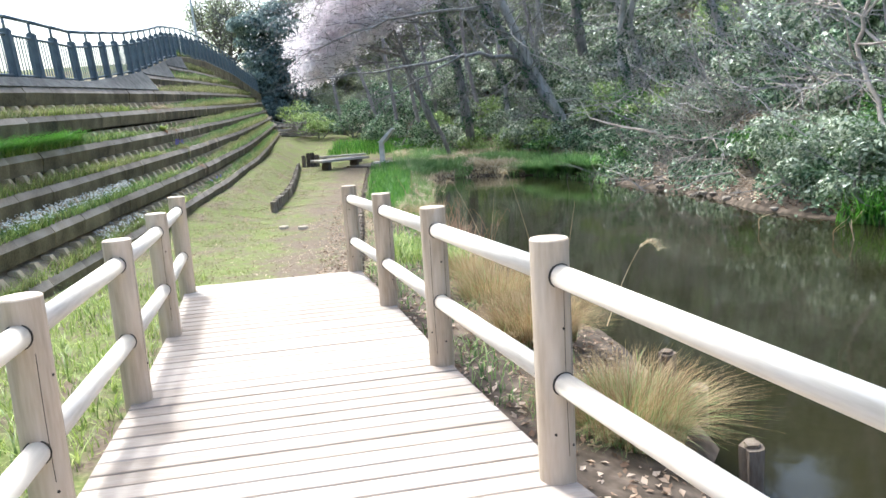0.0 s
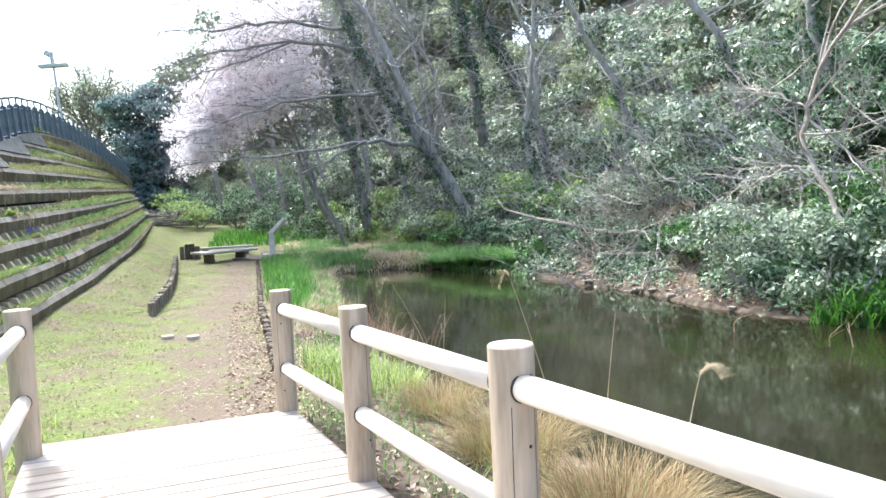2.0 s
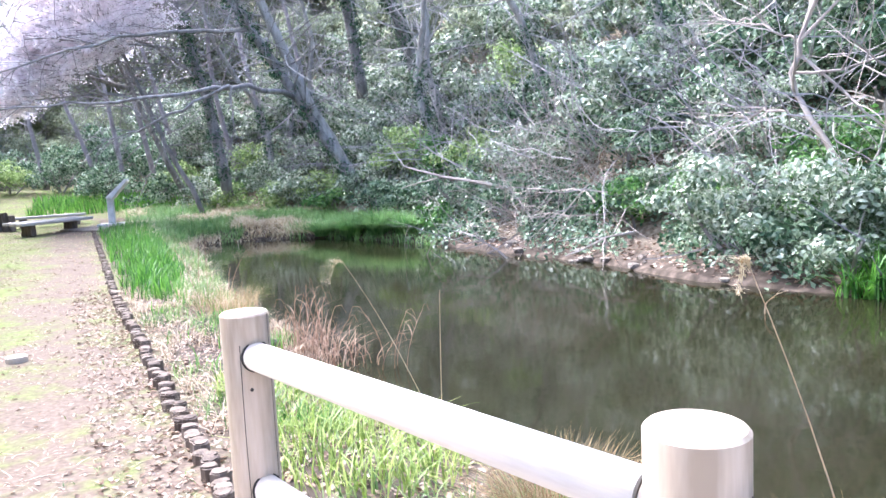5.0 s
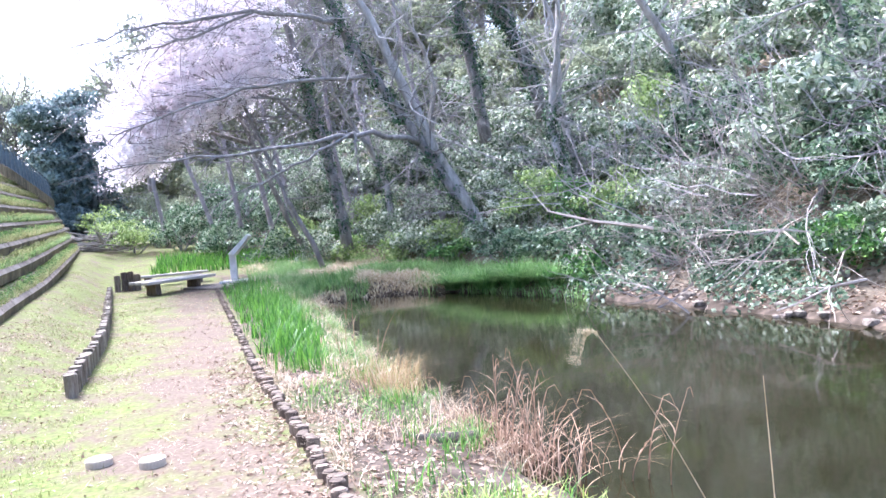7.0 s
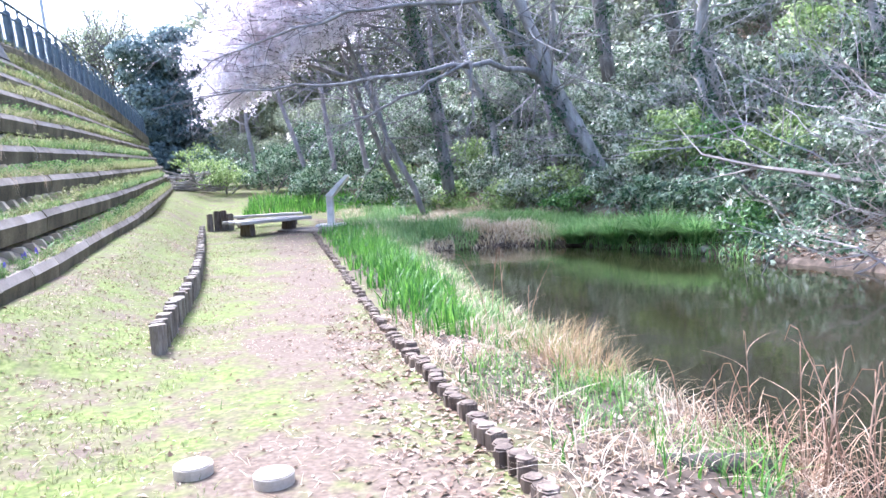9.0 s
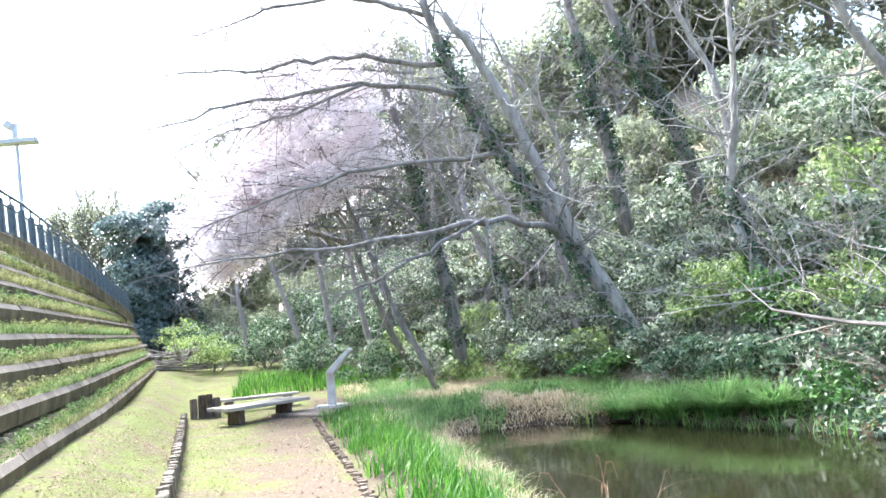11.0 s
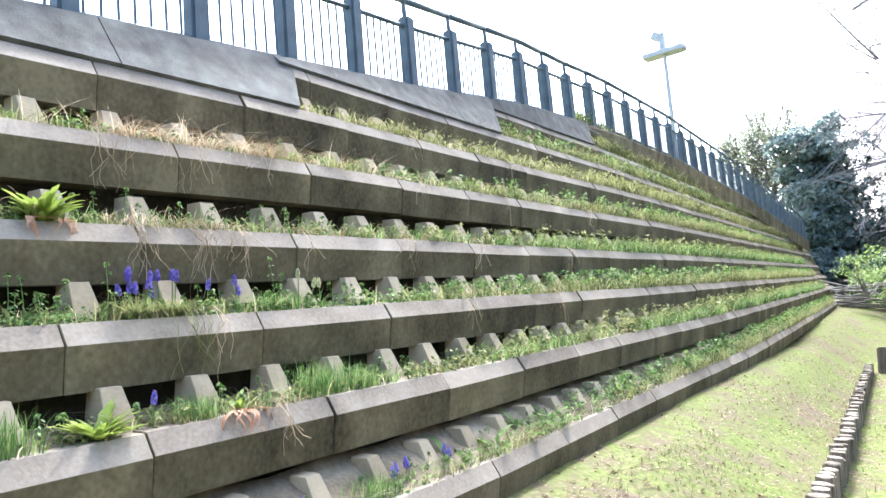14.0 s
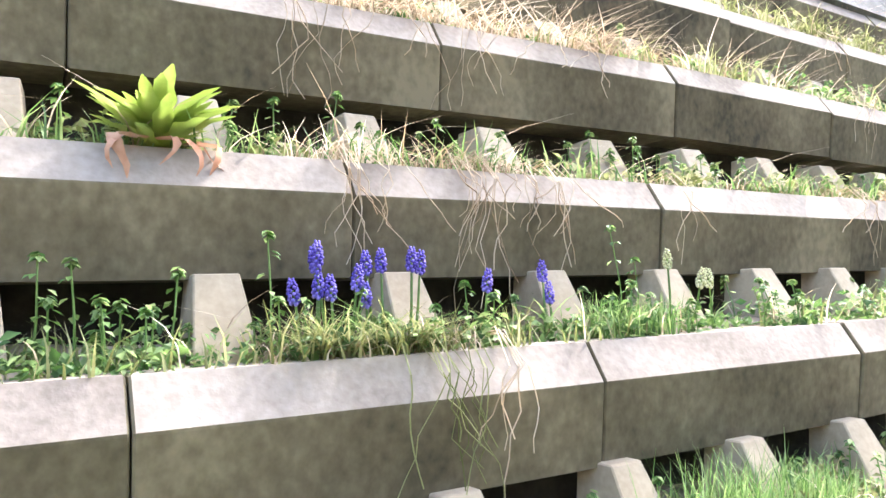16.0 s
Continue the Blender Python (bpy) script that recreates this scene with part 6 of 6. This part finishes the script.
def rosette(k, y, n, size, mat, label, seed, back=0.06, name="leafy_plant", rise=0.85, dead=0):
    """Long leaves in a ring, bent outwards."""
    rng = np.random.default_rng(seed)
    x, z = on_row(k, y, back)
    p = tagged(empty(name, pose(float(x), y, float(z) - 0.01)), label, "plant")
    for count, m, sz in ((n, mat, size), (dead, MAT_WITHER, size * 0.85)):
        for i in range(count):
            a = (i * 2.4 + rng.uniform(-0.4, 0.4)) if m is mat else rng.uniform(-1.1, 1.1)
            L = sz * rng.uniform(0.5, 1.2)
            w = L * rng.uniform(0.19, 0.3)
            tilt = min(1.45, rise * rng.uniform(0.6, 1.15) * (0.4 + 0.8 * i / max(1, count)))
            V, F, curl = [], [], rng.uniform(0.2, 0.8)
            for j in range(8):
                f = j / 7
                hw = w * math.sin(math.pi * min(0.97, 0.12 + 0.86 * f)) * 0.5 * (1 + 0.18 * (-1) ** j)
                if m is mat:
                    r, zz = L * f * math.cos(tilt * (1 - 0.5 * f)), L * f * math.sin(tilt) * (1 - curl * f * f * 0.45)
                else:
                    reach = back + 0.09
                    r, zz = min(1, f * 2.2) * reach + 0.02 * f, 0.03 * (1 - f) - max(0, f - 0.42) * L * (0.5 + curl)
                    hw *= 0.7
                for s in (-1, 0, 1):
                    V.append((r * math.cos(a) - s * hw * math.sin(a), r * math.sin(a) + s * hw * math.cos(a) + (0 if m is mat else 0.02 * math.sin(5 * f + i)), zz + abs(s) * hw * 0.4 + 0.1 * hw * math.sin(3 * j + i)))
            for j in range(7):
                o = 3 * j
                F += [(o, o + 3, o + 4, o + 1), (o + 1, o + 4, o + 5, o + 2)]
            place("leaf" if m is mat else "dead_leaf", mesh_from("leaf", V, F, m, True), p)
    return p


rosette(4, 15.61, 80, 0.15, MAT_LIME, "bright green leafy rosette on the terrace with withered lower leaves", 1, 0.02, rise=1.35, dead=6)
rosette(2, 15.6, 60, 0.145, MAT_LIME, "bright yellow-green leafy rosette on the terrace", 2, 0.05, rise=1.0)
rosette(2, 16.2, 22, 0.1, MAT_LIME, "young plant with yellow leaves above withered red ones", 3, 0.05, rise=1.2, dead=9)
rosette(5, 15.35, 12, 0.1, MAT_WEED, "green leafy plant on the terrace", 4, 0.08, dead=2)
for i, yy in enumerate((17.4, 17.85, 18.2, 18.6)):
    rosette(1, yy, 5, 0.2, MAT_WEED, "upright broad-leaved green plant on the lowest terrace", 10 + i, 0.1, "broad_leaved_plant", 1.45)
for i, (k, yy) in enumerate(((3, 18.2), (2, 18.6), (4, 17.2), (1, 16.6), (2, 20.1), (3, 20.6), (1, 21.4), (4, 20.4), (1, 15.6))):
    rosette(k, yy, 9, 0.09, MAT_WEED if i % 2 else MAT_LEAF_YOUNG, "small green leafy plant on the terrace", 30 + i, 0.08)


def grape_hyacinth(k, y, h, back, seed, mat=None, label="grape hyacinth with a violet-blue flower spike"):
    rng = np.random.default_rng(seed)
    x, z = on_row(k, y, back)
    g = tagged(empty("grape_hyacinth", pose(float(x), y, float(z) - 0.005, rng.normal() * 5, rng.normal() * 5, 0)), label, "flower", group="grape hyacinths on the terrace")
    place("stem", mesh_from("stem", *tube([(0, 0, 0), (0.004, 0, h * 0.5), (0, 0, h)], [0.003, 0.003, 0.002], 5), MAT_WEED), g)
    bm = bmesh.new()
    for i in range(34):
        f = i / 34
        r = 0.0078 * math.sin(math.pi * (0.2 + 0.75 * f)) + 0.0018
        a = i * 2.4
        q = bmesh.ops.create_icosphere(bm, subdivisions=1, radius=0.0044 * (1.15 - 0.5 * f))
        bmesh.ops.translate(bm, verts=q["verts"], vec=(r * math.cos(a), r * math.sin(a), h - 0.026 + 0.05 * f))
    place("flower_spike", from_bm("flower_spike", bm, mat or MAT_VIOLET, True), g)
    n = 5
    a = rng.uniform(0, 6.283, n)
    place("leaf_tuft", blades("leaf_tuft", np.zeros((n, 3)), a, 0.13 * rng.uniform(0.7, 1.2, n), 0.006, rng.uniform(0.6, 1.4, n), MAT_WEED, 4), g)


for i, (yy, h) in enumerate(((15.89, 0.2), (15.86, 0.13), (15.91, 0.19), (15.88, 0.14), (15.92, 0.135), (15.95, 0.155), (15.99, 0.12), (16.0, 0.185), (16.02, 0.19), (16.08, 0.19), (16.09, 0.185), (16.25, 0.145), (16.42, 0.165), (16.44, 0.115))):
    grape_hyacinth(3, yy, h, 0.09, 200 + i)
for i, (yy, h) in enumerate(((16.81, 0.19), (16.88, 0.145), (16.96, 0.14))):
    grape_hyacinth(3, yy, h, 0.09, 230 + i, MAT_BUD, "grape hyacinth with a faded pale seed spike")
n = 360
y = np.concatenate([RNG.normal(15.9, 0.05, n // 2), RNG.normal(16.06, 0.05, n // 2)])
x, z = on_row(3, y, RNG.uniform(0.0, 0.1, n))
tagged(place("hyacinth_leaves", blades("hyacinth_leaves", np.stack([x, y, z], 1), RNG.normal(size=n) * 1.4, RNG.uniform(0.03, 0.14, n), 0.0045, RNG.uniform(0.5, 2.6, n), MAT_GRASS, 5)), "tangled narrow green leaves under the grape hyacinths", "grass", kind="stuff")
for k, yc, h, w in ((2, 16.7, 0.17, 0.1), (2, 16.95, 0.12, 0.06), (1, 16.1, 0.15, 0.08), (3, 16.65, 0.1, 0.08), (1, 16.75, 0.12, 0.07), (2, 15.25, 0.15, 0.07), (2, 16.02, 0.1, 0.05)):
    n = 420
    y = RNG.normal(yc, w, n)
    x, z = on_row(k, y, RNG.uniform(0.0, 0.16, n))
    tagged(place("grass_tuft", blades("grass_tuft", np.stack([x, y, z], 1), RNG.uniform(0, 6.283, n), h * RNG.uniform(0.5, 1.2, n), 0.004, RNG.uniform(0.1, 0.7, n), MAT_WEED, 4)), "feathery upright green tuft on the terrace", "grass tuft", kind="stuff")
for i, (k, yy) in enumerate(((1, 16.9), (1, 16.95), (1, 17.02), (1, 17.3), (1, 17.35), (1, 17.05), (2, 15.82), (1, 16.2), (1, 16.25), (1, 16.3))):
    grape_hyacinth(k, yy, 0.1 + 0.01 * (i % 4), 0.06 + 0.01 * (i % 3), 300 + i)

# tall seedling weeds along the terraces
def stalk_weed(k, y, h, back, seed):
    rng = np.random.default_rng(seed)
    x, z = on_row(k, y, back)
    w = tagged(empty("stalk_weed", pose(float(x), y, float(z) - 0.005, rng.normal() * 6, rng.normal() * 6, 0)), "slender green weed with paired leaves on the terrace", "weed", group="slender weeds on the terrace")
    place("stem", mesh_from("stem", *tube([(0, 0, 0), (0.004, 0.003, h * 0.5), (0, 0, h)], [0.0025, 0.002, 0.0015], 4), MAT_WEED), w)
    n = 22
    f = np.concatenate([np.repeat(np.linspace(0.15, 0.85, 5), 2), np.full(n - 10, 1.0)])
    a = RNG.uniform(0, 6.283, n)
    r = np.where(f < 0.95, 0.016, 0.007)
    P = np.stack([r * np.cos(a), r * np.sin(a), f * h + RNG.normal(size=n) * 0.004], 1)
    N = np.stack([np.cos(a) * 0.4, np.sin(a) * 0.4, np.ones(n)], 1)
    N /= np.linalg.norm(N, axis=1, keepdims=True)
    place("foliage", quads("foliage", P, N, np.stack([np.cos(a), np.sin(a), 0 * a], 1), 0.012, 0.022, MAT_WEED), w)


rng = np.random.default_rng(40)
for i, (k, y, h) in enumerate(((3, 15.42, 0.19), (3, 15.48, 0.18), (3, 15.62, 0.165), (3, 15.8, 0.235), (3, 16.22, 0.135), (3, 16.67, 0.265), (3, 16.71, 0.185), (3, 17.07, 0.14), (3, 15.52, 0.1), (3, 15.54, 0.11), (3, 15.59, 0.1),
                               (4, 15.86, 0.16), (4, 15.98, 0.19), (4, 15.75, 0.15), (4, 16.94, 0.15), (4, 17.44, 0.13), (4, 16.98, 0.13), (4, 16.8, 0.16))):
    stalk_weed(k, y, h, 0.1, 700 + i)
for i in range(270):
    k = int(rng.choice([1, 1, 2, 2, 3, 3, 3, 4, 4, 5]))
    stalk_weed(k, rng.uniform(14.6, 18.4), rng.uniform(0.04, 0.13), rng.uniform(0.02, 0.18), 400 + i)

# fresh green growth on the terraces beside the boardwalk
for k in range(1, 6):
    n = 3600
    y = rng.uniform(3.5, 14.3, n)
    keep = wave(y, y * 0 + 2 * k, 1.6, k) + rng.normal(size=n) * 0.4 > -0.3
    y = y[keep]
    n = len(y)
    x, z = on_row(k, y, rng.uniform(-0.03, 0.2, n))
    tagged(place("terrace_grass", blades("terrace_grass", np.stack([x, y, z], 1), rng.uniform(0, 6.283, n), rng.uniform(0.06, 0.2, n), 0.011, rng.uniform(0.3, 1.4, n), MAT_LIME, 2)), "fresh bright green grass growing in the terrace soil", "grass", kind="stuff")

# white flowers and the mop of long grass nearer the boardwalk
for k, y0, y1, n in ((2, 7.6, 11.8, 900), (1, 9.6, 11.4, 260)):
    y = rng.uniform(y0, y1, n)
    x, z = on_row(k, y, rng.uniform(0, 0.2, n))
    P = np.stack([x, y, z + rng.uniform(0.06, 0.2, n)], 1)
    N = rng.normal(size=P.shape) * 0.5 + np.array([0.4, -0.3, 0.8])
    N /= np.linalg.norm(N, axis=1, keepdims=True)
    tagged(place("white_flowers", quads("white_flowers", P, N, rng.normal(size=P.shape), 0.022, 0.03, MAT_WHITE)), "drift of small white flowers on the terrace", "flowers", kind="stuff")
    m = 500
    y = rng.uniform(y0, y1, m)
    x, z = on_row(k, y, rng.uniform(0, 0.2, m))
    tagged(place("flower_leaves", blades("flower_leaves", np.stack([x, y, z], 1), rng.uniform(0, 6.283, m), 0.14, 0.008, rng.uniform(0.3, 1, m), MAT_WEED)), "green leaves under the white flowers", "grass", kind="stuff")
n = 2600
y = rng.uniform(6.5, 11.3, n)
x, z = on_row(4, y, rng.uniform(0, 0.22, n))
tagged(place("long_grass", blades("long_grass", np.stack([x, y, z], 1), rng.normal(size=n) * 0.8 - 0.2, rng.uniform(0.2, 0.42, n), 0.009, rng.uniform(0.8, 1.6, n), MAT_IRIS, 5)), "mop of long bright green grass hanging over the terrace", "grass", kind="stuff")
